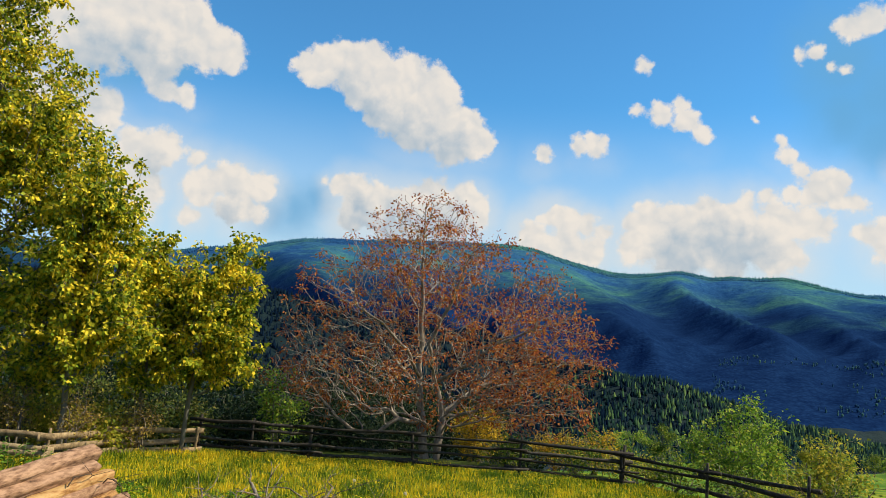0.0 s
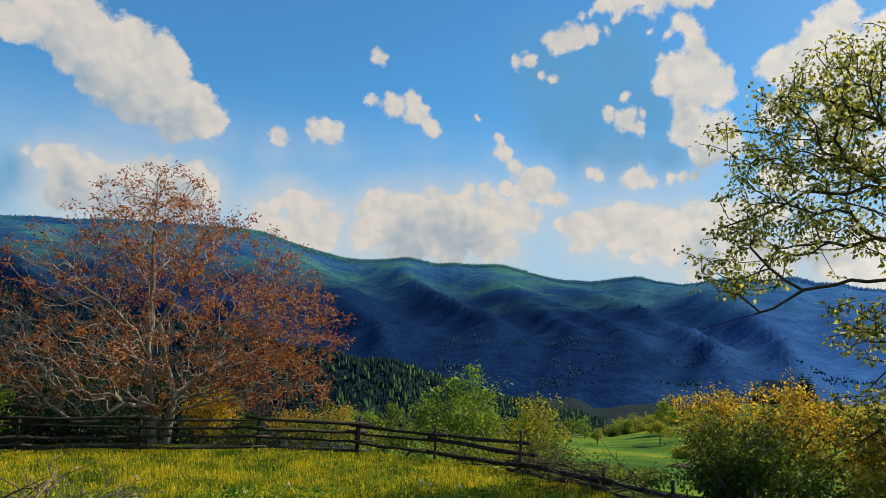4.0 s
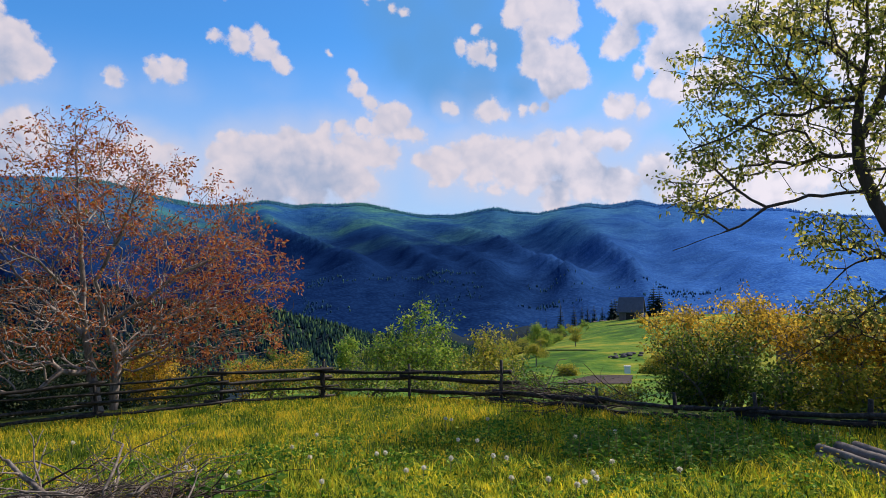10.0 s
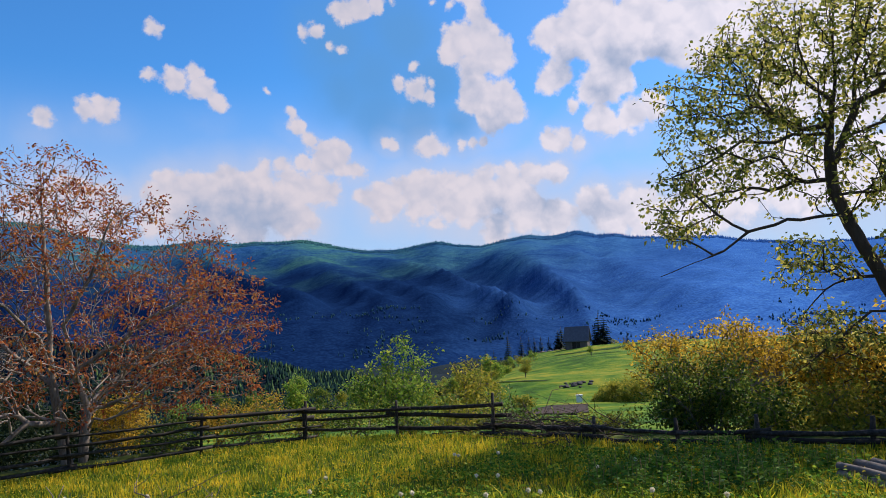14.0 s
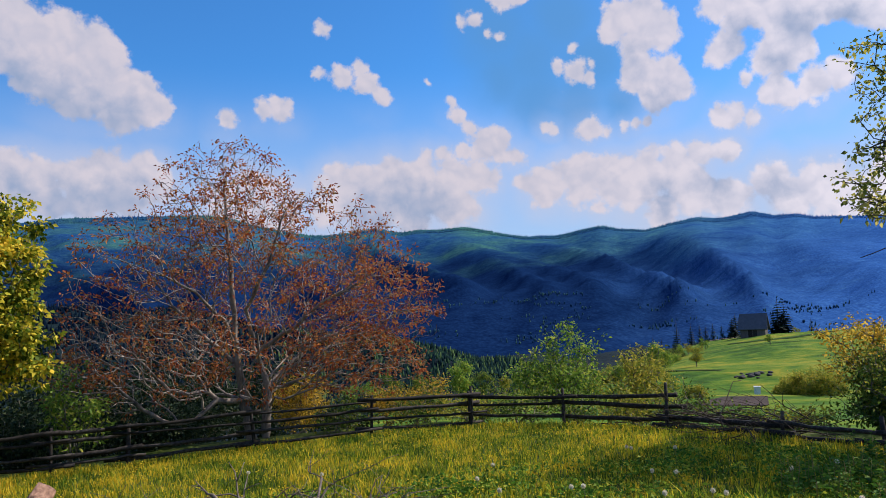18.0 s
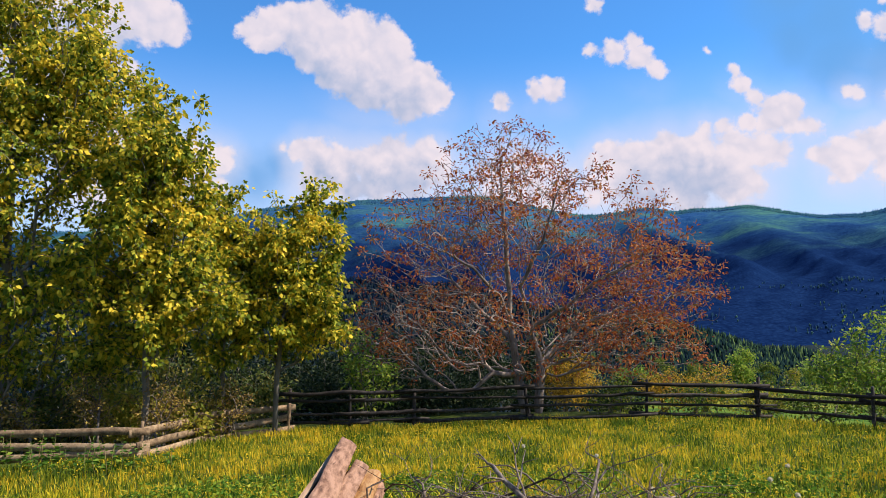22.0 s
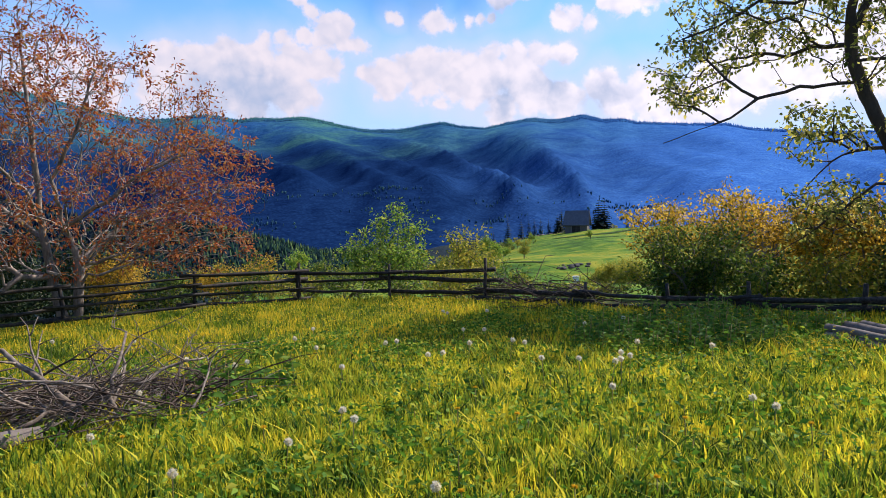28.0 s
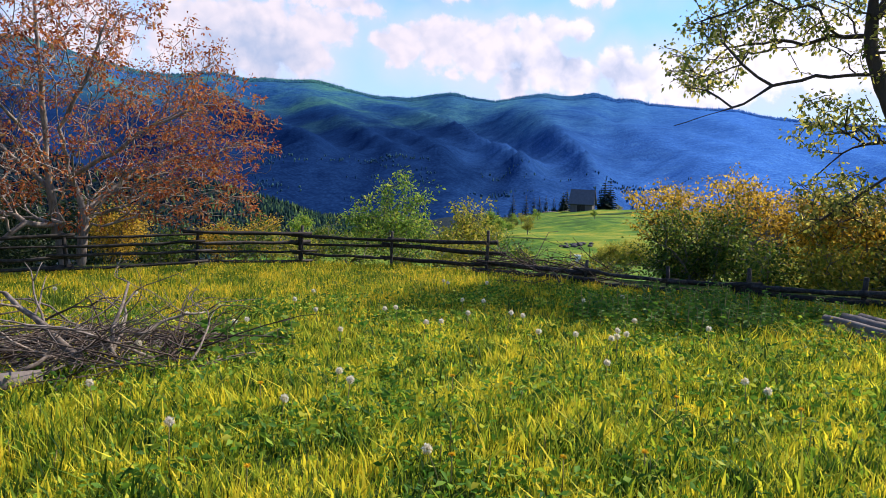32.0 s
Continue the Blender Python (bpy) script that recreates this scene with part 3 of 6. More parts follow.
# ---- mesh helpers ----
def mesh_np(name, verts, faces, mats, index=None, smooth=False):
    """A mesh from arrays; all faces have the same number of corners."""
    verts, faces = np.asarray(verts, np.float32), np.asarray(faces, np.int32)
    me = bpy.data.meshes.new(name)
    n, k = faces.shape
    me.vertices.add(len(verts))
    me.vertices.foreach_set("co", verts.ravel())
    me.loops.add(n * k)
    me.loops.foreach_set("vertex_index", faces.ravel())
    me.polygons.add(n)
    me.polygons.foreach_set("loop_start", np.arange(0, n * k, k, dtype=np.int32))
    for m in mats:
        me.materials.append(m)
    if index is not None:
        me.polygons.foreach_set("material_index", np.asarray(index, np.int32))
    if smooth:
        me.polygons.foreach_set("use_smooth", np.ones(n, bool))
    me.update(calc_edges=True)
    me.validate()
    return me


def child(name, me, parent, label=""):
    ob = new(name, me)
    ob.parent = parent
    return tagged(ob, label) if label else ob


def thing(name, label, category, place=(0, 0, 0), group="", kind="", turn=0.0):
    ob = new(name)
    ob.matrix_world = pose(*place, 0, 0, turn)
    ob.empty_display_size = 0.1
    return tagged(ob, label, category, group, kind)


def tube(path, radii, sides=6, start=0, cap=True):
    """Vertices and triangles of a bent tapering pole along path."""
    p = np.asarray(path, float)
    r = np.asarray(radii, float)
    d = np.gradient(p, axis=0)
    d /= np.linalg.norm(d, axis=1)[:, None] + 1e-9
    ref = np.array([0.31, 0.87, 0.38]) if abs(d[0] @ np.array([0.31, 0.87, 0.38])) < 0.9 else np.array([1.0, 0, 0])
    u = np.cross(d, ref)
    u /= np.linalg.norm(u, axis=1)[:, None] + 1e-9
    w = np.cross(d, u)
    a = np.linspace(0, 2 * np.pi, sides, endpoint=False)
    ring = (np.cos(a)[None, :, None] * u[:, None] + np.sin(a)[None, :, None] * w[:, None]) * r[:, None, None] + p[:, None]
    v = ring.reshape(-1, 3)
    n = len(p)
    i, j = np.meshgrid(np.arange(n - 1), np.arange(sides), indexing="ij")
    q = np.stack([i * sides + j, i * sides + (j + 1) % sides, (i + 1) * sides + (j + 1) % sides, (i + 1) * sides + j], -1).reshape(-1, 4)
    f = np.concatenate([q[:, [0, 1, 2]], q[:, [0, 2, 3]]])
    if cap:
        v = np.concatenate([v, p[:1], p[-1:]])
        k = np.arange(sides)
        f = np.concatenate([f, np.stack([(k + 1) % sides, k, np.full(sides, n * sides)], 1), np.stack([(n - 1) * sides + k, (n - 1) * sides + (k + 1) % sides, np.full(sides, n * sides + 1)], 1)])
    return v, f + start


def pack(pieces):
    """Joins (verts, faces) pieces into one pair."""
    vs, fs, n = [], [], 0
    for v, f in pieces:
        vs.append(v)
        fs.append(f + n)
        n += len(v)
    return np.concatenate(vs), np.concatenate(fs)


def box(sx, sy, sz, bevel=0.0, place=(0, 0, 0)):
    bm = bmesh.new()
    bmesh.ops.create_cube(bm, size=1)
    for v in bm.verts:
        v.co = Vector((v.co.x * sx, v.co.y * sy, v.co.z * sz)) + Vector(place)
    if bevel:
        bmesh.ops.bevel(bm, geom=bm.edges[:], offset=bevel, segments=2, affect="EDGES")
    return bm


def bm_mesh(name, bm, mat):
    me = bpy.data.meshes.new(name)
    bm.to_mesh(me)
    bm.free()
    me.materials.append(mat)
    return me


# ---- the land: one sheet from the meadow over the valley to the ridge ----
def meadow(x, y):
    return -0.047 * (y - 2.7)


RIDGE = ((-60, 3.5), (-40, 4.2), (-24.8, 4.9), (-22, 5.1), (-20.5, 5.5), (-17.7, 5.85), (-16.5, 6.05), (-15.5, 6.4), (-14.3, 6.7), (-13, 6.95), (-10.9, 7.2), (-8.8, 7.25), (-6.6, 7.6), (-1, 7.8), (2.5, 7.9), (4.4, 7.75), (6.1, 7.25), (7.5, 6.9), (8.7, 6.65), (10.5, 6.3), (12, 6.25), (13.6, 6.37), (15, 6.6), (15.7, 6.62), (17.4, 6.28), (19.1, 6.44), (20.5, 6.37), (22.3, 6.52), (23.6, 6.3), (25.4, 5.78), (27.1, 5.53), (29.5, 5.5), (31.2, 5.77), (32.8, 6.03), (34.1, 5.65), (36.1, 5.43))
RIDGE += ((37.6, 5.78), (39.6, 6.15), (41.3, 5.95), (43.5, 6.25), (45, 5.8), (46.3, 5.83), (47.3, 5.5), (50.9, 5.2), (53.4, 5.12), (55.1, 4.65), (58.1, 4.3), (62, 4.0), (75, 4.0), (100, 4.5), (130, 5))
CREST = ((-60, -6.0), (-30, -7.0), (0, -8.2), (12, -7.6), (19, -6.9), (25, -6.5), (29, -6.2), (32, -5.6), (33.7, -4.95), (35.5, -4.15), (37.2, -3.45), (39.8, -2.85), (42.3, -2.6), (44, -2.4), (48, -2.3), (60, -2.2), (90, -1.5), (130, 0))
SPUR = ((-60, 4), (-25, 4.4), (-14, 3.9), (-5, 2.6), (5, 0.9), (12, -0.5), (16.5, -1.4), (22, -2.9), (27, -4.6), (33, -6.0), (60, -6), (130, -4))


def table(rows, x):
    return np.interp(x, [r[0] for r in rows], [r[1] for r in rows])


NA, NR = 720, 230
AZ = np.linspace(-180, 180, NA, endpoint=False)
RR = np.concatenate([[0.05], np.geomspace(0.8, 4600, NR - 1)])
RIDGE_R = float(RR[np.argmin(abs(RR - 3600))])


def land_profile(az):
    """Height along one heading, at the radii RR."""
    front = np.clip((150 - abs(az - 20)) / 40, 0, 1)
    a = np.clip(az, -60, 130)
    x, y = np.sin(np.radians(az)), np.cos(np.radians(az))
    at = lambda el, r: 1.9 + math.tan(radians(float(el))) * r
    edge = float(np.interp(a, (-60, -30, 0, 20, 35, 60, 90), (14, 13, 17.5, 18, 15.5, 13.5, 13)))
    crest_r = float(np.interp(a, (-30, 10, 20, 32, 60), (90, 110, 190, 275, 275)))
    low = float(np.interp(a, (-30, 0, 20, 35, 48, 70), (-9.5, -9.5, -8.2, -8.0, -8.0, -7)))
    top = at(table(CREST, a), crest_r)
    knots = [(0.4, meadow(0.4 * x, 0.4 * y)), (edge, meadow(edge * x, edge * y)), (edge * 1.5, meadow(edge * x, edge * y) - 1.6), (55, at(low, 55)), (95, at(low + 1.1, 95) if a > 25 else at(low, 95) * 0.9), (crest_r, top), (crest_r + 70, top - 14), (430, min(top - 20, -48)), (560, at(table(SPUR, a), 560)), (690, -60), (800, -58), (1250, at(table(RIDGE, a) * 0.2 - 2.2, 1250)), (2000, at(table(RIDGE, a) * 0.42 - 1.2, 2000)), (2900, at(table(RIDGE, a) * 0.7 - 0.5, 2900)), (RIDGE_R, at(table(RIDGE, a) + 0.06, RIDGE_R)), (4150, at(table(RIDGE, a), RIDGE_R) * 0.75), (4600, 100)]
    z = np.interp(RR, [k[0] for k in knots], [k[1] for k in knots])
    behind = np.interp(RR, (0.4, 12, 60, 400, 1500, 4600), (0.1, 0.1 - 0.047 * (12 * y - 2.7), 8, 60, 160, 200))
    return z * front + behind * (1 - front) if front < 1 else z


H = np.array([land_profile(a) for a in AZ])
kernel = np.array([1, 2, 3, 2, 1]) / 9
Hs = np.apply_along_axis(lambda c: np.convolve(np.pad(c, 2, "edge"), kernel, "valid"), 1, H)
blend = np.clip((RR - 18) / 10, 0, 1)
H = H * (1 - blend) + Hs * blend
for _ in range(2):
    Hz = (np.roll(H, 1, 0) + 2 * H + np.roll(H, -1, 0)) / 4
    far_only = np.clip((RR - 20) / 30, 0, 1) * np.clip((2900 - RR) / 400, 0, 1)
    H = H * (1 - far_only) + Hz * far_only
# the crest keeps its line
ridge_col = int(np.argmin(abs(RR - RIDGE_R)))
seen = (AZ > -60) & (AZ < 130)
H[seen, ridge_col] = 1.9 + np.tan(np.radians(table(RIDGE, AZ[seen]) - 0.1)) * RIDGE_R
GX, GY = np.sin(np.radians(AZ))[:, None] * RR, np.cos(np.radians(AZ))[:, None] * RR
for i in range(NA):
    for j in range(NR):
        r = RR[j]
        if r > 30:
            x, y = GX[i, j], GY[i, j]
            amp = 2.2 if r < 330 else 10.0
            big = 0.0
            if r > 900:
                rise = max(0.0, min(1.0, (r - 900) / 500)) * max(0.0, min(1.0, (RIDGE_R - r) / 700))
                big = rise * (140 * (0.4 - abs(noise.noise((AZ[i] / 7.5 + r / 1500, r / 2400, 3.0)))) + 20 * (0.3 - abs(noise.noise((AZ[i] / 3.2 - r / 700, r / 900, 7.0)))) + 10 * noise.noise((x / 80, y / 130, 2.0)))
                cap_el = float(table(RIDGE, np.clip(AZ[i], -60, 130)))
                H[i, j] += big
                if -60 < AZ[i] < 130 and r < RIDGE_R - 1:
                    H[i, j] = min(H[i, j], 1.9 + math.tan(radians(cap_el * min(0.985, 0.2 + 0.8 * (r - 1000) / (RIDGE_R - 1200)) - 0.06)) * r)
                continue
            H[i, j] += amp * noise.noise((x / 26, y / 40, 0.5)) * min(1.0, (r - 30) / 80)
        elif r > 1:
            H[i, j] += 0.05 * noise.noise((GX[i, j] / 1.7, GY[i, j] / 1.7, 0.0))


def land(x, y):
    """The sheet's height at points."""
    x, y = np.atleast_1d(np.asarray(x, float)), np.atleast_1d(np.asarray(y, float))
    r = np.clip(np.hypot(x, y), RR[0], RR[-2])
    a = (np.degrees(np.arctan2(x, y)) + 180) / 360 * NA
    i = np.floor(a).astype(int) % NA
    fa = a - np.floor(a)
    j = np.clip(np.searchsorted(RR, r) - 1, 0, NR - 2)
    fr = (r - RR[j]) / (RR[j + 1] - RR[j])
    i2 = (i + 1) % NA
    return (H[i, j] * (1 - fa) + H[i2, j] * fa) * (1 - fr) + (H[i, j + 1] * (1 - fa) + H[i2, j + 1] * fa) * fr


def gz(x, y):
    return float(land(x, y)[0])


gi, gj = np.meshgrid(np.arange(NA), np.arange(NR - 1), indexing="ij")
gi2 = (gi + 1) % NA
quads = np.stack([gi * NR + gj, gi * NR + gj + 1, gi2 * NR + gj + 1, gi2 * NR + gj], -1).reshape(-1, 4)
gverts = np.concatenate([np.stack([GX, GY, H], -1).reshape(-1, 3), [[0, 0, meadow(0, 0)]]])
fan = np.stack([np.arange(NA) * NR, ((np.arange(NA) + 1) % NA) * NR, np.full(NA, NA * NR)], 1)
quad_r, quad_a = RR[gj].ravel(), np.repeat(AZ, NR - 1)
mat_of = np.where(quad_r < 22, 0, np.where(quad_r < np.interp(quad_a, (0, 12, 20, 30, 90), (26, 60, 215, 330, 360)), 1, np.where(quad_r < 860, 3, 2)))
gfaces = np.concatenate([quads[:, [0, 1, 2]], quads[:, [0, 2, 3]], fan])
ground = new("ground", mesh_np("ground", gverts, gfaces, [M["soil"], M["pasture"], M["forest_floor"], M["shaded_floor"]], np.concatenate([mat_of, mat_of, np.zeros(NA, int)]), True))
tagged(ground, "grassy hillside falling into a wooded valley", "ground", kind="structure")


# ---- trees ----
def grow(trunks, targets, rng, pull=0.35, tip=0.006, power=2.3, bend=0.5, step=0.4, droop=0.0):
    """Branches from trunk lines to every target point. Gives chains of places with radii, and the limb that each belongs to."""
    cap = 60000
    pos, par, run, limb = np.zeros((cap, 3)), np.full(cap, -1), np.zeros(cap), np.full(cap, -1)
    n, chains = 0, []
    for line in trunks:
        line = np.asarray(line, float)
        fine = []
        for a, b in zip(line[:-1], line[1:]):
            k = max(2, int(np.linalg.norm(b - a) / 0.2))
            fine += [a + (b - a) * s / k for s in range(k)]
        fine.append(line[-1])
        ids = []
        for q in fine:
            jit = rng.normal(0, 0.012, 3)
            pos[n] = np.asarray(q) + jit
            if ids:
                par[n], run[n] = ids[-1], run[ids[-1]] + 0.2
            elif chains:
                near = int(np.argmin(np.linalg.norm(pos[:n] - pos[n], axis=1)))
                if np.linalg.norm(pos[near] - pos[n]) < 0.5:
                    par[n], run[n] = near, run[near]
                    ids.append(near)
            ids.append(n)
            n += 1
        chains.append((ids, -1))
    first = n
    targets = np.asarray(targets, float)
    root = pos[:first].mean(0)
    order = np.argsort(np.min(np.linalg.norm(targets[:, None] - pos[None, :first], axis=2), axis=1))
    count = 0
    for t in targets[order]:
        gap = np.linalg.norm(pos[:n] - t, axis=1)
        cost = gap + pull * run[:n] + 0.6 * np.maximum(0, pos[:n, 2] - t[2])
        s = int(np.argmin(cost))
        dist = gap[s]
        if dist < 0.08:
            continue
        ahead = pos[s] - pos[par[s]] if par[s] >= 0 else np.array([0, 0, 1.0])
        ahead = ahead / (np.linalg.norm(ahead) + 1e-9)
        side = (t - pos[s]) / dist
        ctrl = pos[s] + dist * 0.5 * ((1 - bend) * side + bend * ahead) + np.array([0, 0, droop * dist]) + rng.normal(0, 0.14 * dist, 3)
        k = max(2, int(math.ceil(dist / step)))
        ids = [s]
        lid = limb[s]
        if lid < 0:
            lid = count
            count += 1
        for m in range(1, k + 1):
            u = m / k
            pos[n] = (1 - u) ** 2 * pos[s] + 2 * u * (1 - u) * ctrl + u * u * t + (rng.normal(0, 0.02 * dist / k + 0.008, 3) if m < k else 0)
            par[n], run[n], limb[n] = ids[-1], run[ids[-1]] + dist / k, lid
            ids.append(n)
            n += 1
            if n >= cap - 2:
                break
        chains.append((ids, lid))
    area = np.zeros(n)
    kids = np.zeros(n, int)
    for i in range(n):
        if par[i] >= 0:
            kids[par[i]] += 1
    area[kids == 0] = tip ** power
    for i in range(n - 1, -1, -1):
        area[i] = max(area[i], tip ** power)
        if par[i] >= 0:
            area[par[i]] += area[i] if limb[i] >= 0 or par[i] != i else 0
    rad = area ** (1 / power)
    return pos[:n], rad, chains, kids


def leaf_mesh(name, centres, dirs, sizes, mat, rng, width=0.55, fold=0.25):
    """Many folded leaves, each a small kite with its own turn."""
    c, d = np.asarray(centres, float), np.asarray(dirs, float)
    n = len(c)
    d /= np.linalg.norm(d, axis=1)[:, None] + 1e-9
    u = np.cross(d, rng.normal(0, 1, (n, 3)))
    u /= np.linalg.norm(u, axis=1)[:, None] + 1e-9
    w = np.cross(d, u)
    s = np.asarray(sizes, float)[:, None]
    tipv = c + d * s - np.array([0, 0, 0.12]) * s
    mid = c + d * s * 0.45
    left, right = mid + u * s * width * 0.5 + w * s * fold * 0.4, mid - u * s * width * 0.5 + w * s * fold * 0.4
    v = np.stack([c, left, tipv, right], 1).reshape(-1, 3)
    k = np.arange(n)[:, None] * 4
    f = np.concatenate([k + np.array([[0, 1, 2]]), k + np.array([[0, 2, 3]])])
    return mesh_np(name, v, f, [mat])


def in_blobs(rng, blobs, count, shell=0.5, lobes=0):
    """Points in ellipsoids (centre, radii, share), more of them towards the skin."""
    pts = []
    total = sum(b[2] for b in blobs)
    for c, r, share in blobs:
        k = int(round(count * share / total))
        q = rng.normal(0, 1, (k, 3))
        q /= np.linalg.norm(q, axis=1)[:, None]
        rad = rng.random(k) ** (shell / 3)
        if lobes:
            m = rng.normal(0, 1, (lobes, 3))
            m /= np.linalg.norm(m, axis=1)[:, None]
            heart = m * rng.uniform(0.45, 0.85, lobes)[:, None]
            big = rng.uniform(0.2, 0.42, lobes)
            pick = rng.integers(lobes, size=k)
            ball = heart[pick] + q * (rad * big[pick])[:, None] * np.array([1.15, 1.15, 0.8])
            q, rad = ball, np.ones(k)
        pts.append(np.asarray(c) + q * rad[:, None] * np.asarray(r))
    return np.concatenate(pts)


def tree(name, label, category, place, trunks, targets, leaf, bark, seed, per_tip=10, leaf_size=0.12, spread=0.22, tip=0.006, trunk_scale=1.0, bend=0.5, droop=0.0, pull=0.35, hang=0.3, group="", limbs=90, along=2, width=0.55, sparse=None):
    """A tree at place: trunk, its main limbs, its twigs and its crown of leaves. All in its own metres, base at the origin."""
    rng = np.random.default_rng(seed)
    top = thing(name, label, category, place, group)
    pos, rad, chains, kids = grow(trunks, targets, rng, pull, tip, bend=bend, droop=droop)
    rad = np.where(rad > 0.03, rad * trunk_scale, rad)
    size = {}
    for ids, lid in chains:
        if lid >= 0:
            size[lid] = size.get(lid, 0) + len(ids)
    big = sorted(size, key=lambda q: -size[q])[:limbs]
    bins, leafy = {}, {}
    for ids, lid in chains:
        key = "trunk" if lid < 0 else (lid if lid in big else big[0])
        r = rad[ids].copy()
        if lid >= 0:
            r[0] = min(r[0], r[1] * 1.25)
        sides = 8 if r.max() > 0.07 else (5 if r.max() > 0.02 else 3)
        bins.setdefault(key, []).append(tube(pos[ids], r, sides, cap=False))
        if lid < 0:
            continue
        for q in ids[-along:]:
            if sparse is not None and rng.random() > sparse(pos[q]):
                continue
            m = max(1, int(per_tip / along * rng.uniform(0.5, 1.5)))
            o = rng.normal(0, spread, (m, 3)) * np.array([1, 1, 0.8])
            dd = o + rng.normal(0, 0.5 * spread, (m, 3)) + (pos[q] - pos[ids[0]]) * 0.15
            dd[:, 2] -= hang * spread
            leafy.setdefault(key, []).append((pos[q] + o * 0.6, dd, leaf_size * rng.uniform(0.6, 1.3, m)))
    for key, pieces in bins.items():
        part_name = "trunk" if key == "trunk" else "limb"
        v, f = pack(pieces)
        wood_part = child(part_name, mesh_np(part_name, v, f, [bark], smooth=True), top)
        if key in leafy:
            cs, ds, ss = (np.concatenate([q[i] for q in leafy[key]]) for i in range(3))
            child("foliage", leaf_mesh("foliage", cs, ds, ss, leaf, rng, width), wood_part)
    return top


def bush(name, label, place, blobs, leaf, seed, tips=160, per_tip=26, leaf_size=0.1, stems=7, bark="green_bark", spread=0.2, category="bush", group="", lean=0.5, tip=0.005):
    """A many-stemmed shrub: stems from the ground and a loose crown of leaves."""
    rng = np.random.default_rng(seed)
    pts = np.concatenate([in_blobs(rng, blobs, int(tips * 0.6), 0.9, 14), in_blobs(rng, [((b[0][0], b[0][1], b[0][2] * 0.75), (b[1][0] * 0.9, b[1][1] * 0.9, b[1][2] * 0.9), b[2]) for b in blobs], int(tips * 0.4), 1.0)])
    # long shoots stand out of the crown
    heart = np.mean([b[0] for b in blobs], axis=0)
    far = pts[rng.integers(len(pts), size=tips // 4)]
    out = (far - heart) / (np.linalg.norm(far - heart, axis=1)[:, None] + 0.05) + np.array([0, 0, 0.55])
    reach = np.mean([np.mean(b[1]) for b in blobs])
    pts = np.concatenate([pts, far + out * (reach * rng.uniform(0.12, 0.42, len(far)))[:, None]])
    trunks = []
    for k in range(stems):
        a = rng.uniform(0, 6.28)
        o = np.array([math.cos(a), math.sin(a), 0]) * rng.uniform(0.05, 0.3)
        goal = pts[rng.integers(len(pts))]
        trunks.append([o, o + (goal - o) * np.array([0.25, 0.25, 0.4]), o + (goal - o) * np.array([0.6, 0.6, 0.65])])
    pts[:, 2] = np.maximum(pts[:, 2], 0.15)
    return tree(name, label, category, place, trunks, pts, M[leaf], M[bark], seed, per_tip, leaf_size, spread, tip, 1.0, 0.35, 0.05, 0.25, 0.2, group, 40)


# the walnut behind the fence: two pale trunks, a wide dome of thin twigs with sparse red leaves
rng = np.random.default_rng(11)
WX, WY = 1.75, 17.2
WZ = gz(WX, WY)
walnut_trunks = [
    [(0.0, 0, -0.1), (-0.2, 0.05, 1.15), (-0.3, 0.1, 2.0), (-0.38, 0.1, 3.55), (-0.46, 0.1, 5.0), (-0.52, 0.1, 6.3)],
    [(0.26, 0, -0.1), (0.35, 0, 1.0), (0.28, 0, 1.42), (0.1, 0.05, 1.85), (-0.1, -0.3, 2.8), (0.35, -0.6, 3.8), (0.7, -0.7, 4.9)],
    [(0.1, 0.05, 1.83), (0.48, -0.1, 2.1), (0.9, -0.2, 2.35), (1.5, -0.4, 2.9), (2.3, -0.6, 3.3)],
    [(0.38, 0, 1.16), (0.85, 0.3, 1.5), (1.35, 0.6, 1.85), (2.3, 0.8, 2.3), (3.2, 0.9, 2.6)],
    [(-0.2, 0, 0.85), (-0.75, -0.15, 0.9), (-1.2, -0.25, 0.56), (-1.65, -0.35, 0.5), (-2.2, -0.45, 0.85), (-2.8, -0.55, 1.5)],
    [(-0.25, 0.1, 1.6), (-0.9, 0.5, 2.2), (-1.6, 0.8, 3.0), (-2.2, 1.0, 3.9)],
    [(-0.28, 0.1, 1.9), (-0.6, -0.7, 2.6), (-1.2, -1.3, 3.2), (-1.9, -1.7, 3.6)],
]
wt_targets = in_blobs(rng, [((0.0, -0.2, 3.3), (3.9, 3.6, 2.5), 1.0), ((-0.45, 0, 4.9), (1.7, 1.6, 1.75), 0.34), ((2.3, -0.3, 2.8), (2.1, 1.9, 1.5), 0.18), ((-2.1, 0, 2.2), (1.9, 2.0, 1.6), 0.3), ((0, 0.4, 2.0), (3.7, 2.8, 1.2), 0.25), ((-2.3, 0, 1.7), (2.0, 1.8, 1.0), 0.12), ((3.1, -0.3, 2.8), (1.35, 1.3, 1.1), 0.12), ((-3.0, 0, 1.6), (1.3, 1.4, 1.0), 0.12), ((2.4, 0, 1.5), (1.8, 1.6, 0.8), 0.16)], 3100, 0.9)
wt_targets = wt_targets[wt_targets[:, 2] > 0.55]
def walnut_leafing(q):
    """Young leaves stand in loose clumps, more of them on the sunny side and high up."""
    share = 0.24 + 0.4 * max(0.0, min(1.0, (q[0] + 1.6) / 3.6)) + 0.42 * max(0.0, min(1.0, (q[2] - 1.8) / 2.2))
    return share + 1.1 * noise.noise((q[0] * 1.5, q[1] * 1.5, q[2] * 1.5))


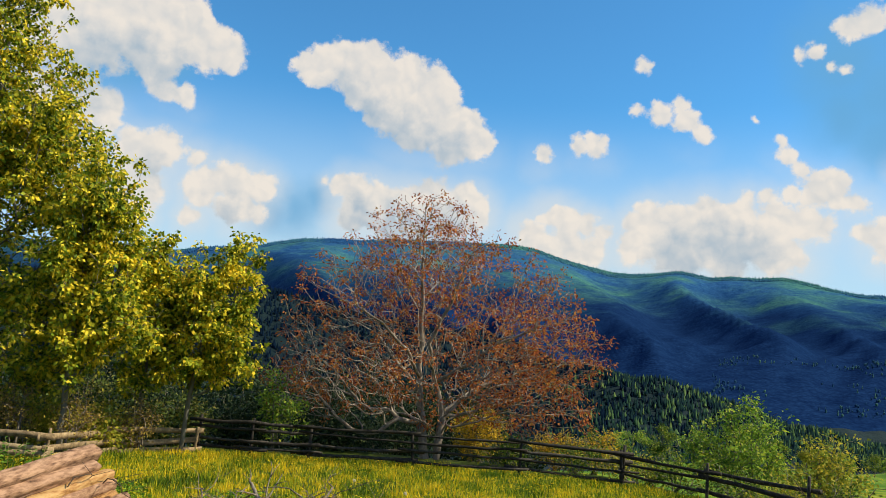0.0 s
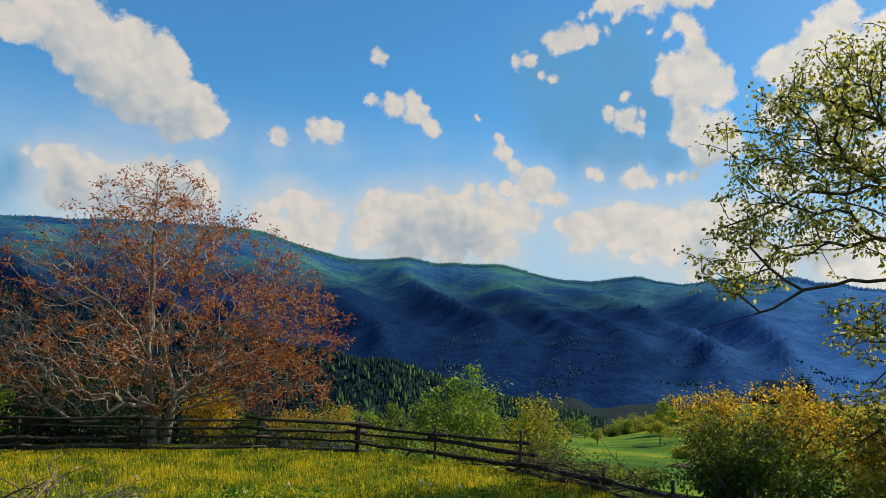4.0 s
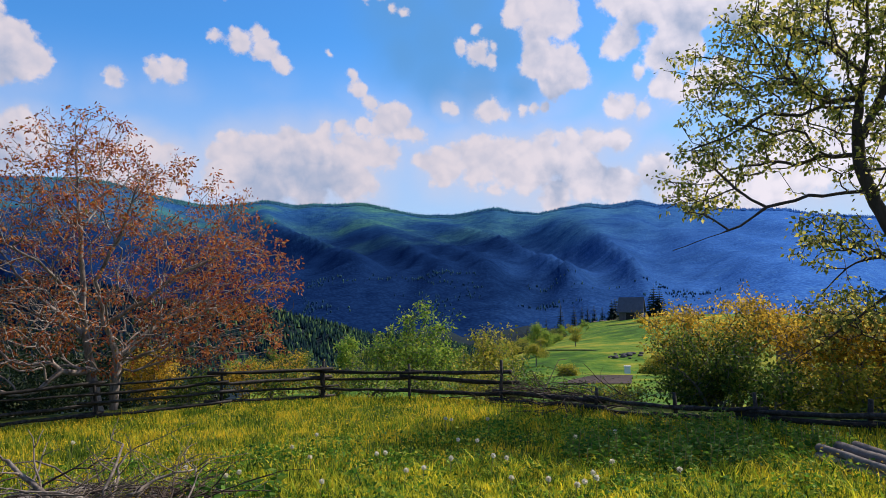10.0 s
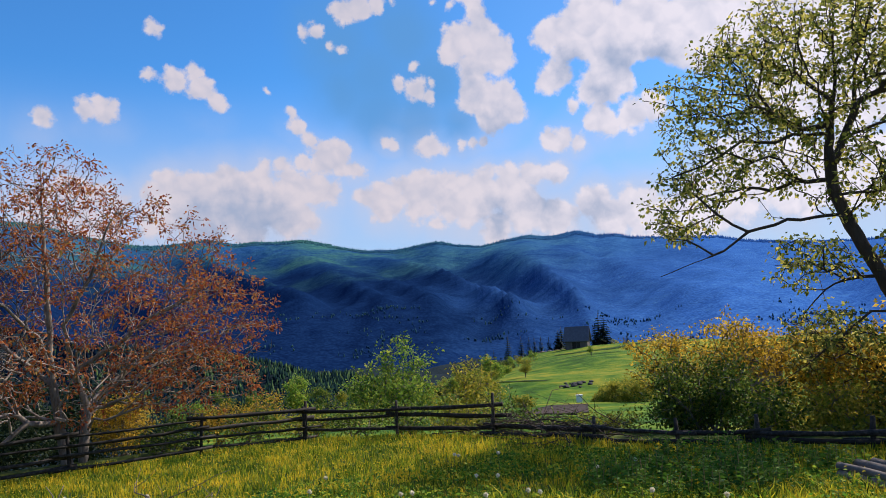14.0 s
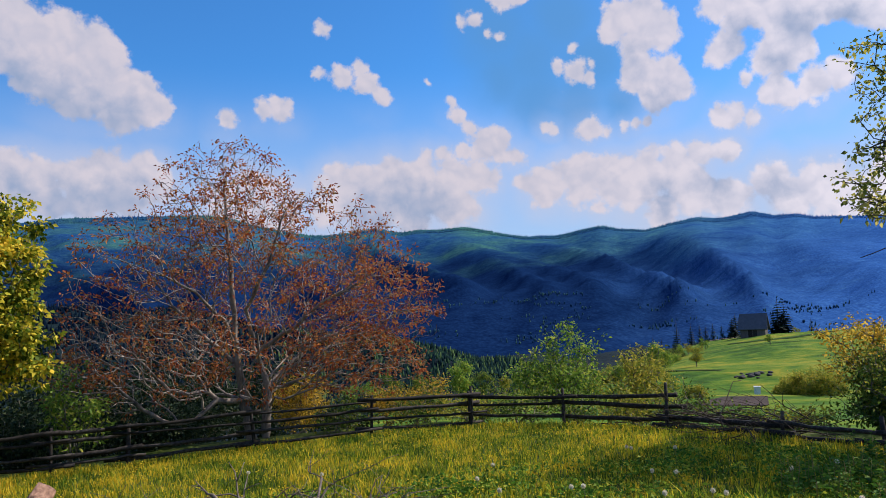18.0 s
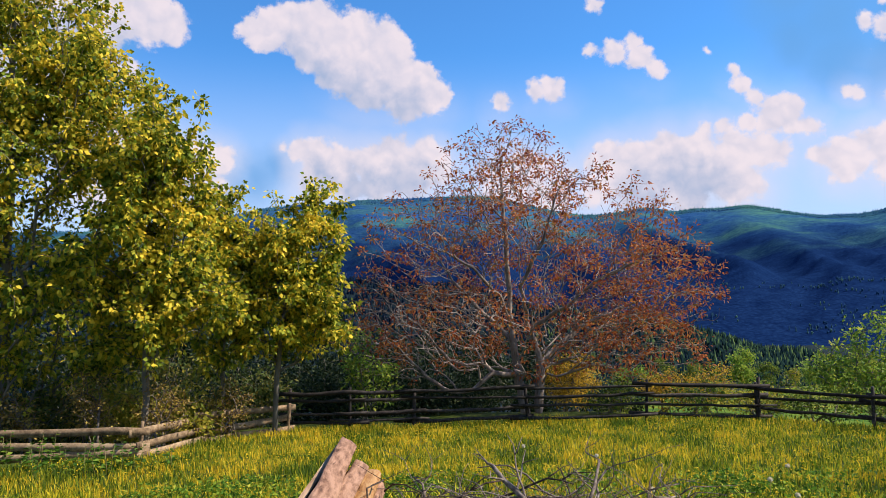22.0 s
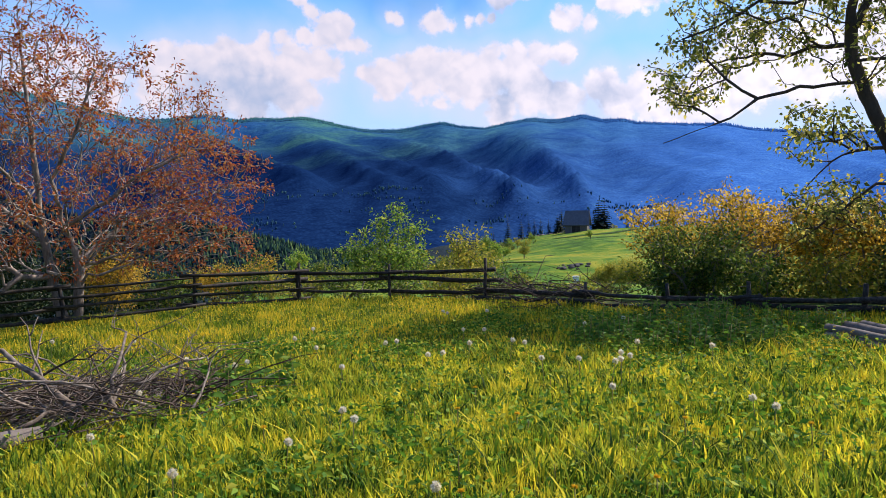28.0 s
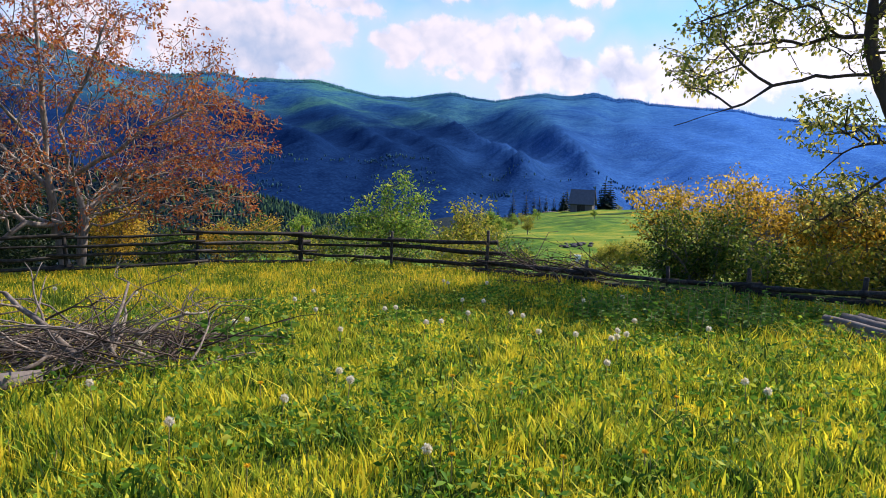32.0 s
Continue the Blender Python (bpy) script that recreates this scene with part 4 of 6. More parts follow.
walnut = tree("walnut_tree", "wide walnut tree with pale twin trunks and sparse reddish young leaves", "tree", (WX, WY, WZ), walnut_trunks, wt_targets, M["walnut_leaf"], M["walnut_bark"], 12, per_tip=14, leaf_size=0.08, spread=0.095, tip=0.0058, trunk_scale=1.08, bend=0.6, droop=0.04, pull=0.38, hang=0.5, limbs=400, along=1, width=0.45, sparse=walnut_leafing)

# the old pear tree at the fence on the sunny side: dark leaning trunk, long level limbs, loose young leaves
rng = np.random.default_rng(21)
PX, PY, SIZE = 13.51, 7.18, 1.125
PZ = gz(PX, PY)
ACROSS, DEEP = (0.469, -0.883), (0.883, 0.469)
pear_lines = [
    [(0.65, -0.6), (0.65, 0.6), (0.6, 1.7), (0.36, 2.27), (0.0, 3.1), (-0.2, 3.7), (-0.2, 4.4), (-0.17, 4.8), (0.0, 5.55), (0.0, 6.2), (0.05, 6.8)],
    [(-0.14, 4.2), (0.0, 4.55), (0.28, 5.16), (0.6, 5.3), (1.1, 5.28), (2.0, 5.1)],
    [(0.23, 5.12), (0.28, 5.7), (0.45, 6.2), (0.65, 6.8)],
    [(-0.17, 4.8), (-0.7, 4.86), (-1.05, 5.25), (-1.6, 5.4), (-2.58, 5.5)],
    [(-0.07, 5.17), (-0.6, 5.75), (-1.1, 6.05), (-1.9, 6.5)],
    [(-0.18, 4.65), (-0.7, 4.7), (-1.0, 4.6), (-1.5, 4.66), (-2.1, 4.3), (-2.6, 4.15)],
    [(-0.2, 3.88), (-0.75, 3.98), (-1.2, 3.88), (-1.5, 4.02), (-2.5, 4.02), (-2.9, 3.7), (-3.05, 3.3)],
    [(-0.15, 3.3), (-0.9, 3.25), (-1.5, 3.1), (-1.85, 2.8), (-2.8, 2.43)],
    [(0.36, 2.27), (-0.14, 2.25), (-0.45, 2.1), (-0.8, 1.75)],
    [(-0.14, 2.25), (-0.6, 2.53), (-1.2, 2.55)],
    [(0.6, 1.7), (0.16, 1.72), (-0.3, 1.3), (-1.2, 0.62)],
    [(0.63, 0.85), (0.2, 0.8), (-0.5, 0.45)],
    [(-0.18, 4.3), (0.2, 4.32), (0.45, 4.3), (0.55, 3.7)],
    [(-0.13, 3.63), (0.45, 3.6), (0.8, 3.8), (1.45, 3.55)],
    [(0.26, 2.55), (0.75, 2.65), (1.7, 2.7)],
    [(0.44, 2.17), (0.95, 2.3), (1.65, 2.5)],
    [(-0.61, 5.75), (-0.55, 6.3), (-0.5, 7.0)],
    [(-1.0, 5.16), (-1.2, 5.55), (-1.05, 6.2), (-0.95, 6.9)],
]


def upright(u, z, d):
    """A place in the tree's own metres: across, height over the sea of the meadow, depth."""
    u, d, z = u * SIZE, d * SIZE, 1.9 + (z - 1.9) * SIZE
    return (ACROSS[0] * u + DEEP[0] * d, ACROSS[1] * u + DEEP[1] * d, z - PZ)


pear_trunks = []
for k, line in enumerate(pear_lines):
    swing = 0.0 if k == 0 else 0.55 * math.sin(k * 2.4)
    pear_trunks.append([upright(u, z, swing * abs(u - line[0][0])) for u, z in line])
pear_targets = []
for u, z, ru, rz, share in ((-0.6, 5.9, 1.7, 1.25, 1.0), (1.0, 5.9, 1.3, 1.3, 0.7), (-1.6, 4.5, 1.5, 0.9, 0.7), (-2.7, 3.6, 0.6, 0.8, 0.25), (0.2, 4.2, 1.0, 1.1, 0.3), (1.0, 3.8, 0.9, 0.8, 0.4), (-0.6, 2.6, 0.9, 0.5, 0.2), (0.9, 2.7, 0.7, 0.5, 0.2), (-2.4, 5.5, 0.7, 0.5, 0.2), (-1.5, 6.1, 0.9, 0.8, 0.3), (0.4, 6.4, 2.2, 0.8, 0.5), (1.9, 5.2, 1.1, 1.7, 0.6), (-0.5, 1.3, 0.9, 0.55, 0.4)):
    q = rng.normal(0, 1, (int(330 * share), 3))
    q *= (rng.random(len(q)) ** 0.4 / np.linalg.norm(q, axis=1))[:, None]
    pear_targets += [upright(u + a * ru, z + b * rz, c * 1.7) for a, b, c in q]
pear = tree("pear_tree", "old pear tree with dark crooked limbs and pale young leaves", "tree", (PX, PY, PZ), pear_trunks, np.array(pear_targets), M["pear_leaf"], M["dark_bark"], 22, per_tip=13, leaf_size=0.085, spread=0.1, tip=0.0072, trunk_scale=0.95, bend=0.5, droop=-0.03, pull=0.3, hang=0.7, limbs=400, along=2, width=0.7)


# the green trees by the boarded fence
def green_tree(place, blobs, top_h, seed, tips, lean=(0, 0), per_tip=40, label="leafy young maple with a grey trunk beside the fence"):
    rng = np.random.default_rng(seed)
    pts = np.concatenate([in_blobs(rng, blobs, int(tips * 0.65), 1.0, 30), in_blobs(rng, blobs, int(tips * 0.35), 1.0)])
    high = pts[pts[:, 2] > np.median(pts[:, 2])]
    shoots = high[rng.integers(len(high), size=int(tips * 0.25))] + np.column_stack([rng.normal(0, 0.12, (int(tips * 0.25), 2)), rng.uniform(0.25, 0.85, int(tips * 0.25))])
    pts = np.concatenate([pts, shoots])
    trunk = [[(0, 0, -0.1), (lean[0] * 0.2, lean[1] * 0.2, top_h * 0.3), (lean[0] * 0.6, lean[1] * 0.6, top_h * 0.6), (lean[0], lean[1], top_h * 0.93)]]
    return tree("maple_tree", label, "tree", (place[0], place[1], gz(*place)), trunk, pts, M["maple_leaf"], M["green_bark"], seed, per_tip, 0.088, 0.085, 0.0052, 0.8, 0.45, 0.12, 0.4, 0.9, "green trees by the fence", 70, 2, 0.72, lambda q: max(0.15, min(1.0, (q[2] - 0.5) / 1.6)) * (0.85 + 1.3 * noise.noise((q[0] * 1.7, q[1] * 1.7, q[2] * 1.7))))


green_tree((-7.4, 12.9), [((-0.4, 0, 6.6), (2.1, 1.9, 2.7), 1.0), ((0.9, 0, 4.4), (2.3, 1.9, 2.1), 0.9), ((-0.6, 0, 9.2), (1.7, 1.6, 2.2), 0.5), ((1.1, 0, 5.9), (1.5, 1.3, 1.6), 0.6), ((0.9, -0.3, 2.5), (1.9, 1.6, 1.4), 0.5), ((-1.6, 0, 3.6), (1.6, 1.6, 2.4), 0.4), ((0.2, 0.2, 1.5), (2.2, 1.2, 1.0), 0.35)], 10.4, 31, 1900, label="tall leafy maple rising above the other trees")
green_tree((-4.8, 12.3), [((-0.1, 0, 3.0), (1.2, 1.1, 1.9), 1.0), ((0.2, 0, 4.3), (0.75, 0.8, 0.9), 0.3), ((0.6, 0.1, 2.6), (1.0, 1.0, 1.1), 0.35)], 5.2, 32, 760)
green_tree((-4.05, 13.9), [((0, 0, 2.6), (0.8, 0.9, 1.6), 1.0)], 4.2, 33, 300, label="slim young maple between two larger trees")
green_tree((-3.15, 14.0), [((0.15, 0, 2.5), (1.1, 1.0, 1.4), 1.0), ((0.7, 0, 3.4), (0.5, 0.5, 0.75), 0.25), ((0.85, 0, 2.1), (0.65, 0.6, 0.8), 0.3)], 4.2, 34, 560, (0.35, 0), label="small leafy maple with a forked trunk")
green_tree((-9.6, 11.8), [((0, 0, 4.6), (2.2, 2.0, 3.6), 1.0)], 8.4, 35, 650, label="leafy maple at the end of the boarded fence")

# bushes beyond and along the fence
def shrub(name, label, x, y, blobs, leaf, seed, **kw):
    return bush(name, label, (x, y, gz(x, y)), blobs, leaf, seed, **kw)


shrub("willow_bush", "spreading green willow bush behind the rail fence", 9.5, 16.6, [((-0.3, 0, 1.35), (1.2, 1.0, 0.75), 1.0), ((-0.1, 0, 2.0), (0.7, 0.6, 0.5), 0.4), ((-1.1, 0, 1.25), (0.6, 0.6, 0.4), 0.25)], "bush_leaf", 41, tips=520, per_tip=12, leaf_size=0.085, spread=0.12, stems=12)
shrub("willow_bush", "yellowish willow bush behind the broken fence", 10.6, 15.6, [((0, 0, 1.1), (0.95, 0.8, 0.7), 1.0)], "willow_leaf", 42, tips=380, per_tip=12, leaf_size=0.08, spread=0.12, stems=10)
shrub("hazel_bush", "dense dark green hazel bush behind the rails", 11.7, 9.2, [((-0.1, 0.1, 0.95), (1.0, 0.95, 0.75), 1.0), ((-0.3, 0.4, 0.65), (1.0, 0.9, 0.55), 0.4)], "hazel_leaf", 43, tips=520, per_tip=13, leaf_size=0.066, spread=0.12, stems=12)
shrub("golden_bush", "golden leaved bush glowing behind the hazel", 12.7, 9.7, [((0, 0, 1.95), (1.4, 1.2, 0.42), 1.0), ((-1.0, 0.6, 1.7), (0.7, 0.6, 0.35), 0.3), ((0.9, -0.9, 1.8), (0.9, 0.9, 0.5), 0.5)], "gold_leaf", 44, tips=600, per_tip=13, leaf_size=0.07, spread=0.12)
shrub("golden_bush", "golden leaved bush under the old pear tree", 14.2, 8.0, [((0, 0, 1.75), (1.3, 1.4, 0.8), 1.0)], "gold_leaf", 45, tips=420, per_tip=12, leaf_size=0.085, spread=0.13)
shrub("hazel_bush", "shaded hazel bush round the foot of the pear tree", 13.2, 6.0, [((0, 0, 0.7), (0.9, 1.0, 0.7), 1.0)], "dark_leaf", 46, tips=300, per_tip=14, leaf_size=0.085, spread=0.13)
shrub("golden_bush", "sparse golden shoots among the low pear limbs", 14.0, 7.8, [((0, 0, 1.4), (0.9, 1.0, 0.7), 1.0)], "gold_leaf", 146, tips=260, per_tip=10, leaf_size=0.085, spread=0.13)
shrub("hazel_bush", "shaded hazel bush at the end of the rails", 13.4, 4.6, [((0, 0, 1.3), (1.3, 1.6, 1.3), 1.0)], "willow_leaf", 47, tips=240, per_tip=30, leaf_size=0.095)
shrub("golden_bush", "sunlit golden bush beyond the pear trunk", 15.8, 6.2, [((0, 0, 2.4), (1.5, 1.6, 1.2), 1.0)], "gold_leaf", 48, tips=200, per_tip=24, leaf_size=0.1)
shrub("forsythia_bush", "yellow leaved bush under the walnut tree", 3.0, 18.8, [((0, 0, 0.9), (0.75, 0.6, 0.65), 1.0)], "gold_leaf", 49, tips=200, per_tip=28, leaf_size=0.055, spread=0.13)
shrub("forsythia_bush", "low yellow bush behind the rail fence", 5.2, 17.9, [((0, 0, 0.6), (0.75, 0.5, 0.4), 1.0)], "gold_leaf", 50, tips=170, per_tip=24, leaf_size=0.052, spread=0.13)
shrub("forsythia_bush", "small reddish yellow bush behind the fence rails", 6.1, 17.7, [((0, 0, 0.7), (0.45, 0.4, 0.45), 1.0)], "gold_leaf", 51, tips=110, per_tip=22, leaf_size=0.052, spread=0.13)
shrub("elder_bush", "slender green sapling by the dark rails", -1.6, 15.9, [((0.05, 0, 0.95), (0.6, 0.5, 0.5), 1.0), ((-0.25, 0, 1.5), (0.3, 0.3, 0.4), 0.35)], "bush_leaf", 52, tips=200, per_tip=11, leaf_size=0.085, spread=0.1)
for k, (x, y, w, h) in enumerate(((12.0, 8.3, 0.9, 0.65), (12.6, 7.0, 0.8, 0.6), (12.9, 3.2, 1.1, 1.2), (14.8, 5.0, 1.3, 1.4), (14.6, 7.0, 1.2, 0.9), (15.4, 9.6, 1.2, 1.0), (11.6, 9.6, 0.6, 0.5), (13.0, 1.6, 1.2, 1.3))):
    shrub("hazel_bush", "shaded hazel thicket behind the broken fence", x, y, [((0, 0, h * 0.8), (w, w, h * 0.85), 1.0)], ("hazel_leaf", "willow_leaf", "hazel_leaf", "gold_leaf", "gold_leaf", "willow_leaf", "hazel_leaf", "dark_leaf")[k], 160 + k, tips=260, per_tip=13, leaf_size=0.085, spread=0.13, group="thicket behind the broken fence")
# darkened leaves imitate the shade behind the fence
for k, (x, y, w, h, leaf) in enumerate(((-3.9, 15.4, 0.9, 0.8, "dark_leaf"), (-2.6, 16.6, 0.9, 0.7, "shaded_alder"), (-0.4, 17.4, 0.9, 0.55, "shaded_alder"), (-5.6, 13.2, 0.7, 0.75, "willow_leaf"), (-4.5, 13.2, 0.6, 0.7, "willow_leaf"), (-6.7, 13.0, 1.0, 0.8, "dark_leaf"), (-8.3, 12.3, 1.0, 0.9, "dark_leaf"), (0.6, 19.2, 1.2, 0.7, "shaded_alder"), (4.2, 19.5, 1.0, 0.5, "shaded_alder"), (-5.8, 15.2, 1.4, 1.4, "dark_leaf"), (-9.5, 13.5, 1.3, 1.3, "dark_leaf"), (-1.3, 19.0, 1.4, 0.9, "shaded_alder"))):
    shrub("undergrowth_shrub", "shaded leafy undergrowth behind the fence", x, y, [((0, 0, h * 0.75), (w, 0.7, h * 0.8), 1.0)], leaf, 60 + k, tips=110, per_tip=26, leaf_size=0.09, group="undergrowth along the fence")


for k, (x, y, w, h) in enumerate(((5.4, 16.6, 0.7, 0.45), (6.6, 16.5, 0.8, 0.4), (7.6, 15.6, 0.7, 0.45), (8.4, 14.6, 0.6, 0.4), (8.9, 13.4, 0.7, 0.4), (9.6, 12.6, 0.7, 0.45), (10.0, 11.6, 0.6, 0.2), (10.3, 10.4, 0.6, 0.2), (3.6, 17.0, 0.7, 0.35), (7.4, 17.6, 0.9, 0.6))):
    shrub("bramble", "low bramble on the outer side of the rail fence", x, y, [((0, 0, h), (w, 0.6, h * 0.9), 1.0)], ("hazel_leaf", "willow_leaf", "hazel_leaf")[k % 3], 270 + k, tips=130, per_tip=10, leaf_size=0.07, spread=0.12, group="brambles along the fence")
for k, (x, y) in enumerate(((-4.55, 12.35), (-5.5, 12.0), (-6.6, 11.9), (-7.6, 11.8), (-3.9, 13.4))):
    shrub("withered_shrub", "dry golden brown shrub behind the board fence", x, y, [((0, 0, 0.75), (0.5, 0.4, 0.5), 1.0)], "dry_leaf", 240 + k, tips=170, per_tip=9, leaf_size=0.05, spread=0.1, stems=10, bark="twig", group="dry shrubs by the fence")
# near-black leaves carry the bank's shade in their colour
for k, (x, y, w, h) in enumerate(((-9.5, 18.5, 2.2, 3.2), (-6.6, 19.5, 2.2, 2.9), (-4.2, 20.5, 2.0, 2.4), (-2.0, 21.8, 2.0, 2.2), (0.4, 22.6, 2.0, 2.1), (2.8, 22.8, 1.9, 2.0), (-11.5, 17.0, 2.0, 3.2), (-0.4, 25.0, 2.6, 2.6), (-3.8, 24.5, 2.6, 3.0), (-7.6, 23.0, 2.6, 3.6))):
    shrub("alder_bush", "alder thicket on the bank, shade painted into its leaves", x, y, [((0, 0, h * 0.6), (w, w * 0.8, h * 0.6), 1.0)], "shaded_alder", 180 + k, tips=170, per_tip=34, leaf_size=0.11, group="alders on the bank")


# ---- far woods ----
def wood(name, label, az0, az1, r0, r1, count, mat, seed, tall=(9, 17), round_share=0.35, keep=None, simple=False):
    """Many small trees on the far slopes as one mesh: pointed spruces and round crowns."""
    rng = np.random.default_rng(seed)
    r = np.sqrt(rng.uniform(r0 * r0, r1 * r1, count))
    a = np.radians(rng.uniform(az0, az1, count))
    x, y = np.sin(a) * r, np.cos(a) * r
    if keep is not None:
        ok = keep(x, y, r, np.degrees(a), rng)
        x, y, r = x[ok], y[ok], r[ok]
    n = len(x)
    z = land(x, y)
    h = rng.uniform(*tall, n)
    roundish = rng.random(n) < round_share
    h = np.where(roundish, h * 0.72, h)
    wide = np.where(roundish, h * rng.uniform(0.28, 0.42, n), h * rng.uniform(0.14, 0.22, n))
    if simple:
        sq = np.linspace(0, 2 * np.pi, 4, endpoint=False)[None] + rng.uniform(0, 6, n)[:, None]
        base = np.stack([x[:, None] + np.cos(sq) * wide[:, None] * 1.2, y[:, None] + np.sin(sq) * wide[:, None] * 1.2, z[:, None] + (h * np.where(roundish, 0.3, 0.0))[:, None] + np.zeros((n, 4))], -1)
        v = np.concatenate([base, np.stack([x, y, z + h], -1)[:, None]], 1).reshape(-1, 3)
        f = (np.arange(n)[:, None, None] * 5 + np.array([(0, 1, 4), (1, 2, 4), (2, 3, 4), (3, 0, 4)])[None]).reshape(-1, 3)
        return tagged(new(name, mesh_np(name, v, f, [mat])), label, "forest", kind="stuff")
    ang = np.linspace(0, 2 * np.pi, 5, endpoint=False)[None] + rng.uniform(0, 6, n)[:, None]
    ring = lambda f, lift: np.stack([x[:, None] + np.cos(ang) * (wide * f)[:, None] * rng.uniform(0.75, 1.2, (n, 5)), y[:, None] + np.sin(ang) * (wide * f)[:, None] * rng.uniform(0.75, 1.2, (n, 5)), z[:, None] + (h * lift)[:, None] + np.zeros((n, 5))], -1)
    low = ring(np.where(roundish, 0.6, 1.0), np.where(roundish, 0.1, 0.05))
    high = ring(np.where(roundish, 1.0, 0.55), np.where(roundish, 0.6, 0.5))
    topv = np.stack([x + rng.normal(0, 0.3, n), y, z + h], -1)[:, None]
    v = np.concatenate([low, high, topv], 1).reshape(-1, 3)
    k = np.arange(n)[:, None, None] * 11
    tri = []
    for s in range(5):
        s2 = (s + 1) % 5
        tri += [(s, s2, 5 + s2), (s, 5 + s2, 5 + s), (5 + s, 5 + s2, 10)]
    f = (k + np.array(tri)[None]).reshape(-1, 3)
    ob = new(name, mesh_np(name, v, f, [mat]))
    return tagged(ob, label, "forest", kind="stuff")


def patchy(scale, level, off):
    def keep(x, y, r, a, rng):
        return np.array([noise.noise((px / scale, py / scale, off)) for px, py in zip(x, y)]) + rng.uniform(-0.35, 0.35, len(x)) > level
    return keep


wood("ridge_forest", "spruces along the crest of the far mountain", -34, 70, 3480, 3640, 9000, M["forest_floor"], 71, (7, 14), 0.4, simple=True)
wood("valley_forest", "spruce wood on the shaded valley side, shade painted in", -34, 22, 330, 700, 20000, M["shaded_forest"], 76, (2.5, 5.5), 0.15, lambda x, y, r, a, rng: rng.uniform(6, 22, len(a)) > a, simple=True)
wood("valley_forest", "mixed spruce and fresh green wood in the valley", 4, 31, 300, 700, 17000, M["mid_forest"], 73, (2.8, 6), 0.2, lambda x, y, r, a, rng: ((r > 430) | (a < 19)) & (rng.uniform(4, 20, len(a)) < a), simple=True)
wood("valley_wood", "fresh wood below the mountain, tinted with painted haze", 18, 64, 860, 1300, 8000, M["hazy_forest"], 74, (3.5, 7), 0.6, patchy(90, 0.42, 4.0))


# ---- fences ----
def rail_mesh(a, b, r, rng, sag=0.02, sides=5):
    a, b = np.asarray(a, float), np.asarray(b, float)
    u = np.linspace(0, 1, 7)[:, None]
    p = a + (b - a) * u + rng.normal(0, 0.008, (7, 3))
    p[:, 2] -= sag * 4 * (u[:, 0] * (1 - u[:, 0]))
    v, f = tube(p, r * rng.uniform(0.8, 1.2, 7), sides)
    return v, f


def board_mesh(a, b, rng, half=0.055, thick=0.01):
    """A sawn board on edge with slightly uneven edges."""
    a, b = np.asarray(a, float), np.asarray(b, float)
    d = (b - a) / np.linalg.norm(b - a)
    n = np.array([d[1], -d[0], 0])
    rows = []
    for u in np.linspace(0, 1, 6):
        c = a + (b - a) * u + n * rng.normal(0, 0.006) + np.array([0, 0, rng.normal(0, 0.006)])
        h0, h1 = half * rng.uniform(0.88, 1.08), half * rng.uniform(0.88, 1.08)
        rows.append([c + n * thick + (0, 0, h0), c - n * thick + (0, 0, h0), c - n * thick - (0, 0, h1), c + n * thick - (0, 0, h1)])
    v = np.array(rows).reshape(-1, 3)
    f = [(i * 4 + j, i * 4 + (j + 1) % 4, i * 4 + 4 + (j + 1) % 4, i * 4 + 4 + j) for i in range(5) for j in range(4)] + [(3, 2, 1, 0), (20, 21, 22, 23)]
    return v, np.array(f)


def fence(name, label, posts, rails, seed, mat="rail", height=0.76, r=0.029, post_r=0.034, tilt=0.04, boards=False):
    """A fence of posts at places, with rails at heights between them."""
    rng = np.random.default_rng(seed)
    top = thing(name, label, "fence", (*posts[0], gz(*posts[0])))
    base = np.array([*posts[0], gz(*posts[0])])
    feet = [np.array([x, y, gz(x, y)]) - base for x, y in posts]
    for q in feet:
        h = height * rng.uniform(0.92, 1.15)
        lean = rng.normal(0, tilt, 2)
        path = [q + np.array([lean[0] * s, lean[1] * s, -0.2 + (h + 0.2) * s]) for s in (0, 0.35, 0.7, 1.0)]
        v, f = tube(path, np.array([1.05, 1, 0.95, 0.85]) * post_r * rng.uniform(0.85, 1.2), 7)
        child("post", mesh_np("post", v, f, [M[mat]]), top)
    for a, b in zip(feet[:-1], feet[1:]):
        for hz in rails:
            d = (b - a) / np.linalg.norm(b - a)
            za, zb = hz * height + rng.normal(0, 0.03), hz * height + rng.normal(0, 0.03)
            off = np.array([d[1], -d[0], 0]) * 0.06 * (1 if rng.random() > 0.3 else -1)
            v, f = rail_mesh(a + off + np.array([0, 0, za]) - d * rng.uniform(0.1, 0.4), b + off + np.array([0, 0, zb]) + d * rng.uniform(0.1, 0.4), r * rng.uniform(0.8, 1.3), rng)
            if boards:
                v, f = board_mesh(a + off + np.array([0, 0, za]) - d * 0.15, b + off + np.array([0, 0, zb]) + d * 0.15, rng)
            child("board" if boards else "rail", mesh_np("rail", v, f, [M[mat]]), top)
    return top


fence("rail_fence", "old dark wooden rail fence along the meadow", [(-3.0, 14.6), (-1.86, 14.62), (-0.67, 14.9), (1.6, 15.3), (3.93, 15.35), (6.2, 15.45)], (0.2, 0.46, 0.7, 0.92), 81, r=0.033)
fence("rail_fence", "old rail fence sagging behind the willow bush", [(6.2, 15.45), (7.5, 13.7), (8.62, 11.85)], (0.3, 0.6, 0.85), 82, r=0.036)
